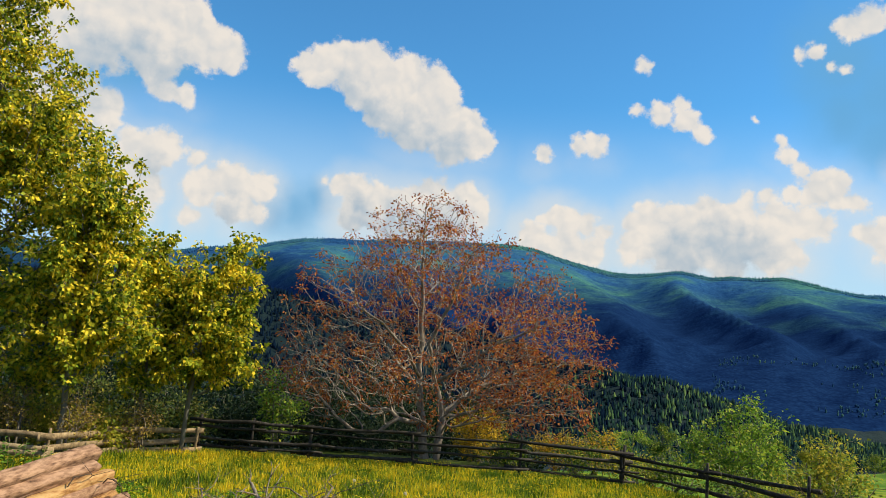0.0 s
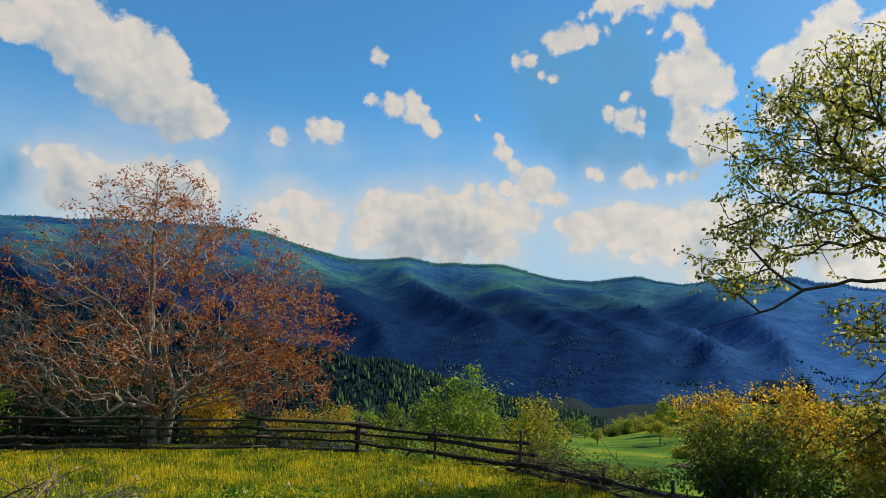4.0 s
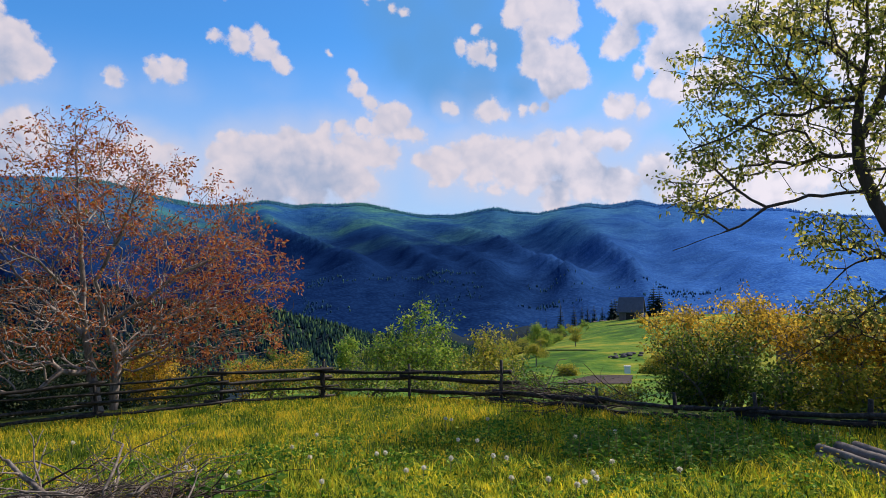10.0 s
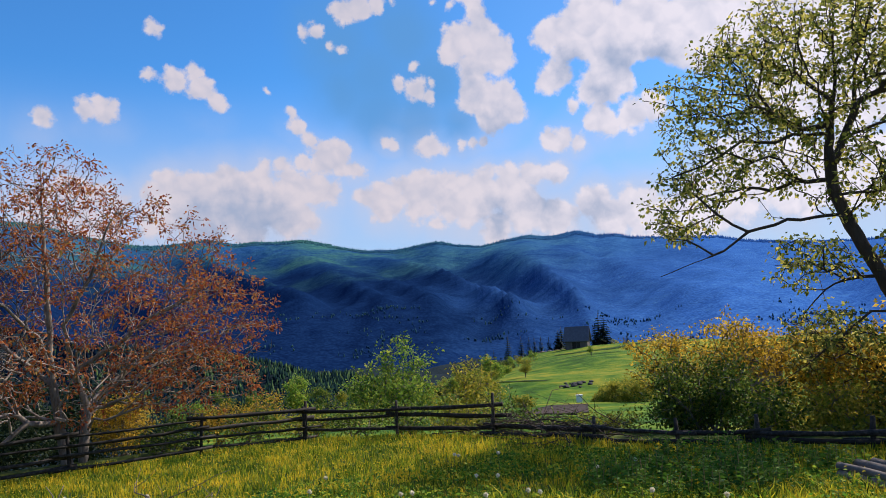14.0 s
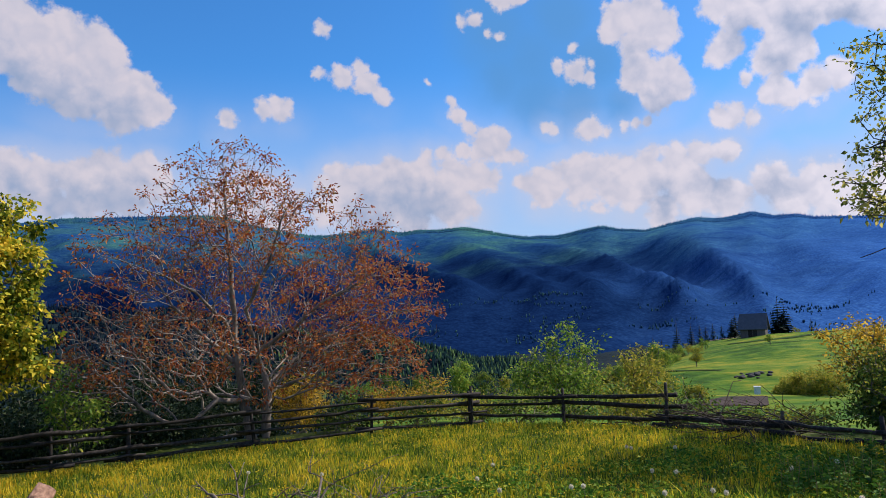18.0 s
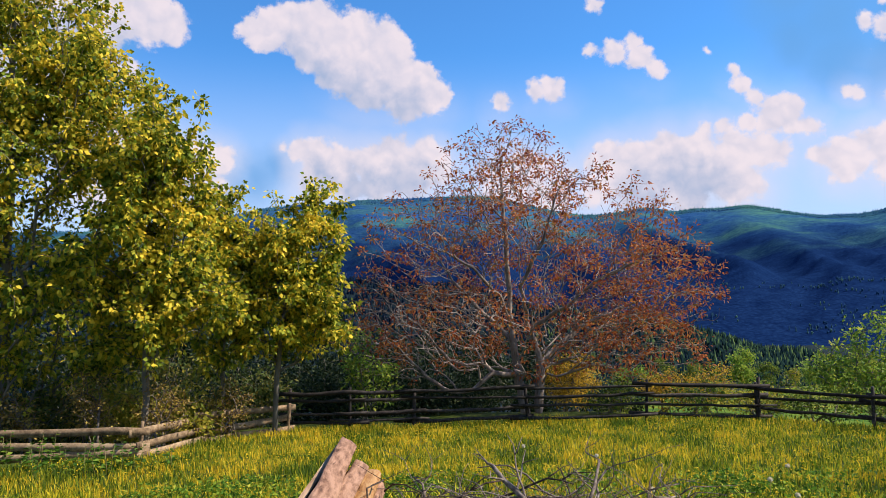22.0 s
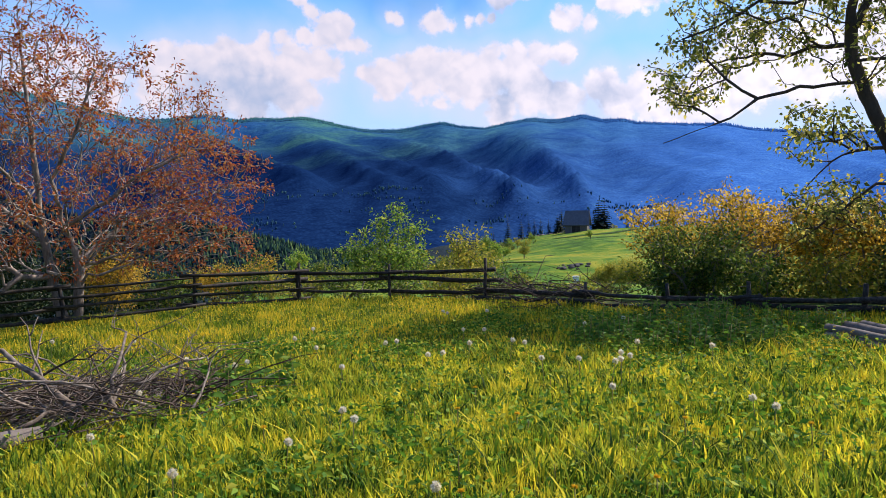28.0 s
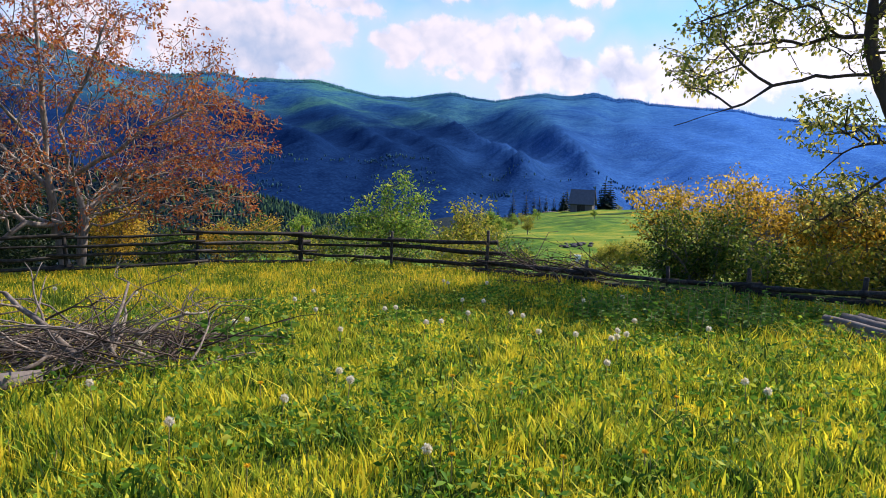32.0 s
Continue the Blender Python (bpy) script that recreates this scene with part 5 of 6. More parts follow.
fence("broken_fence", "collapsed dark rail fence in the shade", [(8.62, 11.85), (9.1, 9.6), (9.4, 8.0), (9.9, 6.9), (10.35, 5.5), (10.9, 3.8)], (0.2, 0.5), 83, height=0.42, r=0.04)
fence("board_fence", "pale brown board fence under the green trees", [(-9.0, 10.55), (-6.6, 10.95), (-4.5, 11.35), (-4.2, 13.15), (-3.0, 14.4)], (0.12, 0.42, 0.86), 84, "pale_rail", 0.5, 0.038, 0.03, boards=True)


# ---- log pile ----
def log_thing(place, length, radius, seed, turn=0.0, mat="log", square=2.4, roll=0.0):
    """A roughly peeled log: uneven round, knots, flat sawn ends, shreds of bark."""
    rng = np.random.default_rng(seed)
    label = {"log": "roughly peeled pinkish log with bark shreds", "orange_log": "peeled orange yellow log in the pile", "barked_log": "grey barked log with dark scars in the pile"}[mat]
    top = thing("log", label, "log", place, "stacked logs", turn=turn)
    n, sides = 15, 24
    y = np.linspace(-length / 2, length / 2, n)
    bend = np.cumsum(rng.normal(0, 0.004, (n, 2)), axis=0)
    bend -= np.linspace(bend[0], bend[-1], n)
    around = np.arange(sides) / sides * 6.2832 + roll
    lobes = (abs(np.cos(around)) ** square + abs(np.sin(around)) ** square) ** (-1 / square) * (1 + 0.05 * np.sin(around * 2 + rng.uniform(0, 6)) + rng.normal(0, 0.02, sides))
    rad = radius * np.linspace(1.05, 0.95, n)[:, None] * lobes[None] * (1 + rng.normal(0, 0.012, (n, sides)))
    for _ in range(rng.integers(1, 4)):
        i, j = rng.integers(2, n - 2), rng.integers(sides)
        rad[i, j] *= 1.14
        rad[i, (j + 1) % sides] *= 1.08
    rad[[0, -1]] *= 0.96
    y[1], y[-2] = y[0] + 0.012, y[-1] - 0.012
    ang = np.linspace(0, 2 * np.pi, sides, endpoint=False)
    v = np.stack([bend[:, :1] + np.cos(ang) * rad, np.repeat(y[:, None], sides, 1), bend[:, 1:] + np.sin(ang) * rad], -1).reshape(-1, 3)
    f = [(i * sides + j, i * sides + (j + 1) % sides, (i + 1) * sides + (j + 1) % sides, (i + 1) * sides + j) for i in range(n - 1) for j in range(sides)]
    child("stem", mesh_np("stem", v, f, [M[mat]]), top)
    for end, sgn in ((0, -1), (n - 1, 1)):
        ring = v[end * sides:(end + 1) * sides] * np.array([0.995, 1, 0.995]) + np.array([0, 0.002 * sgn, 0])
        vv = np.concatenate([ring, [ring.mean(0) + np.array([0, 0.003 * sgn, 0])]])
        child("cut_end", mesh_np("cut_end", vv, [(j, (j + 1) % sides, sides) for j in range(sides)], [M["log_end"]]), top)
    for k in range(rng.integers(1, 4)):
        a0, y0, ln = rng.uniform(-0.6, 3.2), rng.uniform(-0.42, 0.42) * length, rng.uniform(0.15, 0.6)
        p = [(math.cos(a0 + 0.06 * math.sin(s * 1.7 + k)) * (radius * 1.06 + rng.uniform(0, 0.006)), y0 + ln * (s / 5 - 0.5), math.sin(a0 + 0.06 * math.sin(s * 1.7 + k)) * (radius * 1.06 + rng.uniform(0, 0.006))) for s in range(6)]
        vv, ff = tube(p, np.array([0.002, 0.006, 0.009, 0.008, 0.005, 0.002]) * rng.uniform(0.6, 1.3), 4)
        child("bark_shred", mesh_np("bark_shred", vv, ff, [M["bark_patch"]]), top)
    return top


rng = np.random.default_rng(91)
LX, LY = -0.69, 4.1
layer = 0
for rowcount in (12, 11, 10, 9, 8, 7, 6, 5, 4, 3, 2, 1):
    for k in range(rowcount + (1 if layer < 8 else 0)):
        x = LX + (k - (rowcount - 1) / 2) * 0.112 + rng.normal(0, 0.006)
        z = gz(LX, LY) + 0.053 + layer * 0.084 + rng.normal(0, 0.005)
        log_thing((x, LY + rng.normal(0, 0.06), z), 2.4 + rng.normal(0, 0.09), 0.054 + rng.normal(0, 0.005), 900 + layer * 20 + k, rng.normal(0, 1.2), "barked_log" if layer > 9 else ("log", "orange_log", "barked_log", "log")[(layer * 3 + k * 5) % 4], 8.0 if layer > 9 else rng.uniform(2.2, 4.5), 0.5 if layer > 9 else rng.uniform(0, 6))
    layer += 1
board = thing("slab_board", "pale sawn slab leaning on the log pile", "board", (-1.44, 4.5, gz(-1.44, 4.5) - 0.03))
bm = box(0.03, 1.62, 1.27, 0.006, (0, 0, 0.635))
bmesh.ops.rotate(bm, verts=bm.verts, cent=(0, 0, 0), matrix=Matrix.Rotation(radians(32), 3, "Y"))
child("plank", bm_mesh("plank", bm, M["slab"]), board)
for k, (x0, y0, z0, heading, ln) in enumerate(((-0.5, 4.5, 0.86, 1.5, 0.7), (-0.3, 4.4, 0.62, 0.9, 0.8), (-0.45, 5.0, 0.8, -0.6, 0.5), (-0.15, 4.3, 0.4, 1.2, 0.7))):
    rng = np.random.default_rng(940 + k)
    top = thing("twig", "thin dark bare twig lying over the logs", "twig", (x0, y0, gz(LX, LY) + z0), "twigs on the log pile")
    p = np.array([(0, 0, 0)] + [(math.cos(heading + 0.25 * math.sin(s * 2.1 + k)) * ln * s / 6, math.sin(heading + 0.25 * math.sin(s * 1.3 + k)) * ln * s / 6, 0.07 * math.sin(s * 0.9)) for s in range(1, 7)])
    pieces = [tube(p, np.linspace(0.0055, 0.002, 7), 5)]
    for s in (2, 3, 4, 5):
        q = np.array([p[s] + np.array([math.cos(heading + 0.9 * (-1) ** s), math.sin(heading + 0.9 * (-1) ** s), 0.25]) * 0.08 * m for m in range(4)])
        pieces.append(tube(q, np.linspace(0.003, 0.0012, 4), 4))
    v, f = pack(pieces)
    child("stalk", mesh_np("stalk", v, f, [M["brown_twig"]]), top)


# ---- brush pile ----
def branch_path(start, heading, rise, length, rng, kinks=6, wild=0.16):
    p = [np.asarray(start, float)]
    d = np.array([math.cos(heading) * math.cos(rise), math.sin(heading) * math.cos(rise), math.sin(rise)])
    for k in range(kinks):
        d = d + rng.normal(0, wild, 3) * np.array([1, 1, 0.6])
        d /= np.linalg.norm(d)
        p.append(p[-1] + d * length / kinks)
    return np.array(p)


def brush(name, label, cx, cy, wx, wy, top_h, count, seed, long=(0.7, 2.0), thick=(0.006, 0.022), heading=0.0, dark=0.4, fork=True):
    rng = np.random.default_rng(seed)
    base_z = gz(cx, cy)
    top = thing(name, label, "brush pile", (cx, cy, base_z))
    for k in range(count):
        u, w = rng.uniform(-1, 1), rng.uniform(-1, 1)
        hmax = top_h * max(0.08, 1 - 0.6 * u * u - 0.6 * w * w)
        ln = rng.uniform(*long)
        h = heading + rng.normal(0, 0.55) + (math.pi if rng.random() < 0.5 else 0)
        rise = rng.normal(0.08, 0.2)
        mid = np.array([u * wx, w * wy, rng.uniform(0.01, max(0.03, hmax))])
        start = mid - np.array([math.cos(h), math.sin(h), 0.1]) * ln * 0.5
        p = branch_path(start, h, rise, ln, rng)
        p[:, 2] = np.clip(p[:, 2], 0.015, top_h * 1.7)
        r = rng.uniform(*thick)
        pieces = [tube(p, r * np.linspace(1, 0.35, len(p)), 5)]
        if fork:
            for _ in range(rng.integers(1, 4)):
                s = rng.integers(1, len(p) - 1)
                q = branch_path(p[s], h + rng.choice([-1, 1]) * rng.uniform(0.4, 1.0), rise + rng.normal(0.15, 0.25), ln * rng.uniform(0.25, 0.5), rng, 4)
                q[:, 2] = np.clip(q[:, 2], 0.01, top_h * 2.0)
                pieces.append(tube(q, r * 0.55 * np.linspace(1, 0.3, len(q)), 4))
        v, f = pack(pieces)
        child("branch", mesh_np("branch", v, f, [M["brown_twig" if rng.random() < dark else "twig"]], smooth=True), top)
    return top


BX, BY = 0.75, 6.95
pile = brush("brush_pile", "heap of dry grey cut branches lying on old beams", BX, BY, 1.3, 0.8, 0.26, 260, 101, (0.5, 1.5), (0.005, 0.017), heading=0.15, dark=0.5)
brush("twig_litter", "dark bed of fine dry twigs under the branch heap", BX, BY - 0.05, 1.3, 0.8, 0.15, 620, 103, (0.3, 0.9), (0.003, 0.009), heading=0.3, dark=0.9)
for start, end, r, wild in (((0.18, -0.66, 0.06), (-0.42, -0.02, 0.66), 0.04, 0.012), ((0.2, -0.64, 0.05), (0.47, -0.14, 0.66), 0.024, 0.03), ((0.24, -0.64, 0.05), (0.5, -0.1, 0.62), 0.02, 0.03), ((0.5, -0.3, 0.3), (1.15, -0.2, 0.46), 0.018, 0.02), ((-0.7, -0.5, 0.1), (-1.1, 0.3, 0.5), 0.02, 0.02), ((-0.5, -0.6, 0.12), (0.35, -0.35, 0.3), 0.022, 0.02)):
    rng = np.random.default_rng(int(r * 1e4 + start[0] * 100) % 9973)
    p = np.linspace(start, end, 8) + rng.normal(0, wild, (8, 3))
    pieces = [tube(p, r * np.linspace(1, 0.45, 8), 8)]
    for s in (3, 4, 5, 6, 7):
        q = branch_path(p[s], rng.uniform(0, 6.28), rng.uniform(0.1, 0.9), rng.uniform(0.3, 0.75), rng, 6, 0.22)
        pieces.append(tube(q, r * 0.3 * np.linspace(1, 0.3, len(q)), 5))
        for e in (2, 4):
            w = branch_path(q[e], rng.uniform(0, 6.28), rng.uniform(0, 0.8), rng.uniform(0.12, 0.3), rng, 4)
            pieces.append(tube(w, r * 0.16 * np.linspace(1, 0.4, len(w)), 4))
    v, f = pack(pieces)
    child("branch", mesh_np("branch", v, f, [M["twig"]], smooth=True), pile, "thick pale bent branch")
brush("brush_pile", "dark heap of fallen branches against the broken fence", 9.1, 10.6, 0.8, 1.6, 0.5, 70, 102, (0.7, 1.9), (0.005, 0.016), 1.9, 0.9)


def beam(label, a, b, r, seed, mat="beam", lift=0.0, group=""):
    rng = np.random.default_rng(seed)
    za, zb = gz(*a) + r * 0.8 + lift, gz(*b) + r * 0.8 + lift
    top = thing("beam", label, "beam", (*a, za), group)
    p = np.linspace((0, 0, 0), (b[0] - a[0], b[1] - a[1], zb - za), 8) + rng.normal(0, 0.004, (8, 3))
    v, f = tube(p, r * rng.uniform(0.93, 1.07, 8), 10)
    child("timber", mesh_np("timber", v, f, [M[mat]], smooth=True), top)


beam("grey old round beam under the brush heap", (-1.3, 6.0), (0.52, 6.22), 0.085, 5)
beam("grey old round beam under the brush heap", (0.98, 6.42), (1.3, 6.58), 0.06, 6)
beam("short grey stump of timber by the brush", (1.46, 6.85), (1.62, 7.6), 0.06, 7)
beam("grey old beam behind the brush heap", (-0.6, 7.9), (1.1, 8.0), 0.08, 4)
for k in range(9):
    j, low = k % 6, 0.0 if k < 6 else 0.09
    x0, y0 = 8.2 + j * 0.15 + (0.08 if k > 5 else 0), 4.75 - j * 0.08 - 0.1 * math.sin(k * 2.7)
    beam("grey weathered pole stacked in the nettles", (x0, y0), (x0 - 0.9, y0 - 1.7), 0.056 + 0.008 * math.sin(k * 1.9), 8 + k, lift=low, group="stacked poles")


# ---- the pasture hill: barn, spruces, small trees ----
def spruce(place, h, seed, label="dark spruce on the pasture hill", broad=0.2):
    rng = np.random.default_rng(seed)
    top = thing("spruce_tree", label, "tree", place, "spruces on the hill")
    v, f = tube([(0, 0, 0), (0, 0, h * 0.5), (0, 0, h)], [h * 0.022, h * 0.014, 0.02], 6)
    child("trunk", mesh_np("trunk", v, f, [M["dark_bark"]]), top)
    vs, fs = [], []
    for t in range(14):
        u = t / 13
        z = h * (0.06 + 0.9 * u)
        w = h * broad * (1 - u) ** 0.7 + 0.1
        m = 11
        for b in range(m):
            a = b / m * 6.283 + rng.uniform(0, 0.5)
            ww = w * rng.uniform(0.65, 1.15)
            d = np.array([math.cos(a), math.sin(a), 0])
            s = np.array([-d[1], d[0], 0]) * ww * 0.35
            c = np.array([0, 0, z])
            i = len(vs)
            vs += [c, c + d * ww * 0.6 + s + (0, 0, -0.1 * ww), c + d * ww + (0, 0, -0.35 * ww), c + d * ww * 0.6 - s + (0, 0, -0.1 * ww)]
            fs += [(i, i + 1, i + 2), (i, i + 2, i + 3)]
    child("crown", mesh_np("crown", vs, fs, [M["needle"]]), top)


def polar(az, r):
    x, y = math.sin(radians(az)) * r, math.cos(radians(az)) * r
    return x, y, gz(x, y)


def crest(az):
    """How far off the land first hides what lies behind it, along a heading."""
    r = np.linspace(150, 300, 151)
    z = land(np.sin(np.radians(az)) * r, np.cos(np.radians(az)) * r)
    return float(r[np.argmax((z - 1.9) / r)])


for k, (az, r, h) in enumerate(((44.55, 272, 7.0), (44.95, 275, 6.4), (41.75, 274, 5.4), (41.5, 275, 4.6), (37.7, 272, 7.5), (38.7, 276, 6.0), (39.3, 276, 5.0), (39.7, 276, 4.5), (40.2, 276, 4.6), (40.8, 277, 4.0), (36.6, 278, 5.0), (36.0, 278, 6.0), (35.2, 278, 5.0), (46.6, 279, 3.0))):
    spruce(polar(az, crest(az) + 3 + (k % 3) * 2), h * (1.6 if k < 4 else 1.4), 200 + k, broad=0.34 if k < 4 else 0.2)


def small_tree(az, r, h, w, leaf, seed, label):
    rng = np.random.default_rng(seed)
    x, y, z = polar(az, r)
    pts = in_blobs(rng, [((0, 0, h * 0.55), (w / 2, w / 2, h * 0.45), 1.0)], 90, 0.9, 9)
    tree("field_tree", label, "tree", (x, y, z), [[(0, 0, -0.2), (0.05, 0, h * 0.4), (0, 0, h * 0.85)]], pts, M[leaf], M["green_bark"], seed, 30, h * 0.045, h * 0.07, 0.02, group="small trees on the pasture")


for k, (az, r, h, w, leaf) in enumerate(((21.3, 128, 8.5, 5.0, "bush_leaf"), (18.6, 140, 5.5, 6.0, "hazel_leaf"), (23.0, 150, 6.0, 5.5, "hazel_leaf"), (26.4, 150, 5.0, 5.5, "bush_leaf"), (16.0, 120, 6.0, 6.0, "hazel_leaf"), (14.0, 112, 5.0, 6.0, "bush_leaf"), (29.0, 165, 5.0, 5.0, "hazel_leaf"), (19.6, 92, 3.0, 4.0, "willow_leaf"), (36.3, 140, 6.4, 4.6, "bush_leaf"), (30.4, 150, 4.6, 4.8, "bush_leaf"), (36.0, 121, 5.4, 4.0, "willow_leaf"), (38.9, 150, 4.2, 3.4, "willow_leaf"), (33.5, 155, 3.0, 3.0, "bush_leaf"), (35.0, 205, 4.5, 5.0, "bush_leaf"), (36.2, 210, 3.6, 4.5, "bush_leaf"), (37.6, 215, 4.4, 4.0, "bush_leaf"), (38.4, 220, 3.4, 3.6, "willow_leaf"), (39.6, 225, 3.6, 3.0, "bush_leaf"), (43.9, 190, 2.6, 2.4, "bush_leaf"), (34.2, 200, 4.0, 4.4, "willow_leaf"), (32.5, 190, 3.6, 4.4, "bush_leaf"), (27.6, 170, 4.2, 3.0, "bush_leaf"), (25.0, 165, 5.5, 3.0, "willow_leaf"), (23.2, 175, 3.6, 3.2, "bush_leaf"), (31.6, 118, 2.6, 2.2, "willow_leaf"), (45.6, 285, 3.2, 3.4, "willow_leaf"))):
    small_tree(az, r, h, w, leaf, 300 + k, "small round tree on the sunny pasture")
rng = np.random.default_rng(380)
for k in range(26):
    u = rng.random()
    az = 32.2 + u * 6.2 + rng.normal(0, 0.25)
    r = 165 + u * 50 + rng.normal(0, 9)
    h = rng.uniform(1.6, 3.6)
    x, y, z = polar(az, r)
    bush("hedge_bush", "dark green bush in the hedge across the pasture", (x, y, z), [((0, 0, h * 0.5), (h * 0.75, h * 0.75, h * 0.55), 1.0)], ("bush_leaf", "dark_leaf", "willow_leaf", "dark_leaf")[k % 4], 385 + k, tips=40, per_tip=30, leaf_size=0.3, spread=0.4, stems=4, tip=0.02, group="hedge on the pasture")

for k, (az, r, w, h) in enumerate(((44.9, 78, 1.0, 0.9), (45.5, 76, 1.2, 1.3), (46.3, 74, 1.3, 1.5), (47.2, 72, 1.5, 1.6), (44.4, 84, 0.7, 0.7), (38.6, 72, 0.8, 0.6))):
    x, y, z = polar(az, r)
    bush("sallow_bush", "pale green bush at the foot of the pasture", (x, y, z), [((0, 0, h * 0.7), (w, w, h * 0.8), 1.0)], "willow_leaf", 350 + k, tips=130, per_tip=30, leaf_size=0.17, spread=0.26, tip=0.012)

# the barn with a steep shingle roof
bx, by, bz = polar(42.95, crest(42.95) - 4)
barn = thing("barn", "dark wooden hay barn with a steep grey shingle roof", "barn", (bx, by, bz - 0.4), turn=-52)
barn.scale = (0.95, 0.95, 1.2)
child("wall", bm_mesh("wall", box(7.6, 6.0, 2.9, 0.05, (0, 0, 1.2)), M["barn_wall"]), barn)
bm = bmesh.new()
for sx in (-1, 1):
    ridge = [bm.verts.new((sx * 4.3, 0, 6.2)), bm.verts.new((sx * 4.5, -3.7, 2.2)), bm.verts.new((sx * 4.5, 3.7, 2.2)), bm.verts.new((sx * 4.3, 0, 5.9)), bm.verts.new((sx * 4.5, -3.5, 2.0)), bm.verts.new((sx * 4.5, 3.5, 2.0))]
    if sx < 0:
        left_side = ridge
for a, b in ((0, 1), (0, 2), (3, 4), (3, 5), (1, 4), (2, 5)):
    bm.faces.new((left_side[a], left_side[b], ridge[b], ridge[a]))
for side in (left_side, ridge):
    bm.faces.new((side[0], side[1], side[4], side[3]))
    bm.faces.new((side[0], side[3], side[5], side[2]))
bmesh.ops.recalc_face_normals(bm, faces=bm.faces[:])
child("roof", bm_mesh("roof", bm, M["shingle"]), barn)
for sx in (-1, 1):
    bm = bmesh.new()
    tri = [bm.verts.new((sx * 3.8, y, z)) for y, z in ((-3.0, 2.6), (3.0, 2.6), (0, 5.8))]
    bm.faces.new(tri)
    ext = bmesh.ops.extrude_face_region(bm, geom=bm.faces[:])
    for v in [g for g in ext["geom"] if isinstance(g, bmesh.types.BMVert)]:
        v.co.x -= sx * 0.12
    bmesh.ops.recalc_face_normals(bm, faces=bm.faces[:])
    child("gable", bm_mesh("gable", bm, M["tin" if sx < 0 else "barn_wall"]), barn)
for k in range(2):
    child("door", bm_mesh("door", box(1.3, 0.1, 2.0, 0.02, (-0.75 + k * 1.4, -3.05, 1.0)), M["rail"]), barn)

hx, hy = 18.0, 12.2
hut = thing("field_hut", "small weathered hut half hidden among the golden bushes", "hut", (hx, hy, gz(hx, hy)), turn=-60)
hz = 0.42 - gz(hx, hy)
child("wall", bm_mesh("wall", box(0.8, 0.7, hz, 0.02, (0, 0, hz / 2)), M["barn_wall"]), hut)
for side in (-1, 1):
    bm = box(1.0, 0.52, 0.05, 0.01)
    bmesh.ops.rotate(bm, verts=bm.verts, cent=(0, 0, 0), matrix=Matrix.Rotation(radians(38 * -side), 3, "X"))
    for v in bm.verts:
        v.co += Vector((0, side * 0.2, hz + 0.13))
    child("roof", bm_mesh("roof", bm, M["beam"]), hut)

# white bee box, heap of dark field stones, ploughed strip, dirt track
x, y, z = polar(42.8, 104)
hive = thing("bee_box", "white painted bee box standing in the pasture", "bee box", (x, y, z), turn=-40)
hive.scale = (1.25, 1.25, 1.25)
child("body", bm_mesh("body", box(0.62, 0.55, 0.85, 0.02, (0, 0, 0.55)), M["white_box"]), hive)
child("lid", bm_mesh("lid", box(0.74, 0.66, 0.1, 0.02, (0, 0, 1.03)), M["tin"]), hive)
for k in range(4):
    child("leg", bm_mesh("leg", box(0.07, 0.07, 0.2, 0, (0.2 * (-1) ** k, 0.18 * (-1) ** (k // 2), 0.07)), M["rail"]), hive)
rng = np.random.default_rng(400)
for k in range(26):
    az, r = rng.uniform(41.4, 43.9), 128 + rng.normal(0, 1.0)
    x, y, z = polar(az, r)
    s = rng.uniform(0.22, 0.6)
    bm = bmesh.new()
    bmesh.ops.create_icosphere(bm, subdivisions=2, radius=s)
    for v in bm.verts:
        v.co *= 1 + 0.35 * noise.noise(v.co * 1.7 + Vector((k, 0, 0)))
        v.co.z *= 0.55
    st = thing("field_stone", "dark stone in a heap on the pasture", "stone", (x, y, z + s * 0.25), "heaped stones")
    child("rock", bm_mesh("rock", bm, M["stone"]), st)


def ribbon(name, label, points, width, mat, lift=0.06):
    """A strip laid on the land along headings and distances."""
    fine = []
    for (a0, r0), (a1, r1) in zip(points[:-1], points[1:]):
        fine += [(a0 + (a1 - a0) * s / 14, r0 + (r1 - r0) * s / 14) for s in range(14)]
    fine.append(points[-1])
    p = np.array([(math.sin(radians(a)) * r, math.cos(radians(a)) * r) for a, r in fine])
    d = np.gradient(p, axis=0)
    d /= np.linalg.norm(d, axis=1)[:, None]
    side = np.stack([d[:, 1], -d[:, 0]], 1)
    rows = [p + side * width * o for o in (-0.5, -0.17, 0.17, 0.5)]
    v = np.concatenate([np.column_stack([q, land(q[:, 0], q[:, 1]) + lift]) for q in rows])
    n = len(p)
    f = [(k * n + i, k * n + i + 1, (k + 1) * n + i + 1, (k + 1) * n + i) for k in range(3) for i in range(n - 1)]
    tagged(new(name, mesh_np(name, v, f, [mat])), label, "ground", kind="structure")


ribbon("path_track", "pale dirt track along the crest of the pasture", [(a, crest(a) - 3) for a in (34.5, 36.5, 38.5, 40.5, 42.0)], 2.2, M["path_earth"], 0.25)
# flat dark green strips laid across the pasture
ribbon("ground_strip", "dark green strip across the upper pasture", [(41.2, 232), (43.0, 228), (45.0, 226), (48.0, 232)], 3.4, M["dark_strip"], 0.12)
ribbon("ground_strip", "dark green strip below the barn", [(39.2, 206), (41.0, 198), (43.5, 196), (46.0, 200)], 1.8, M["dark_strip"], 0.12)
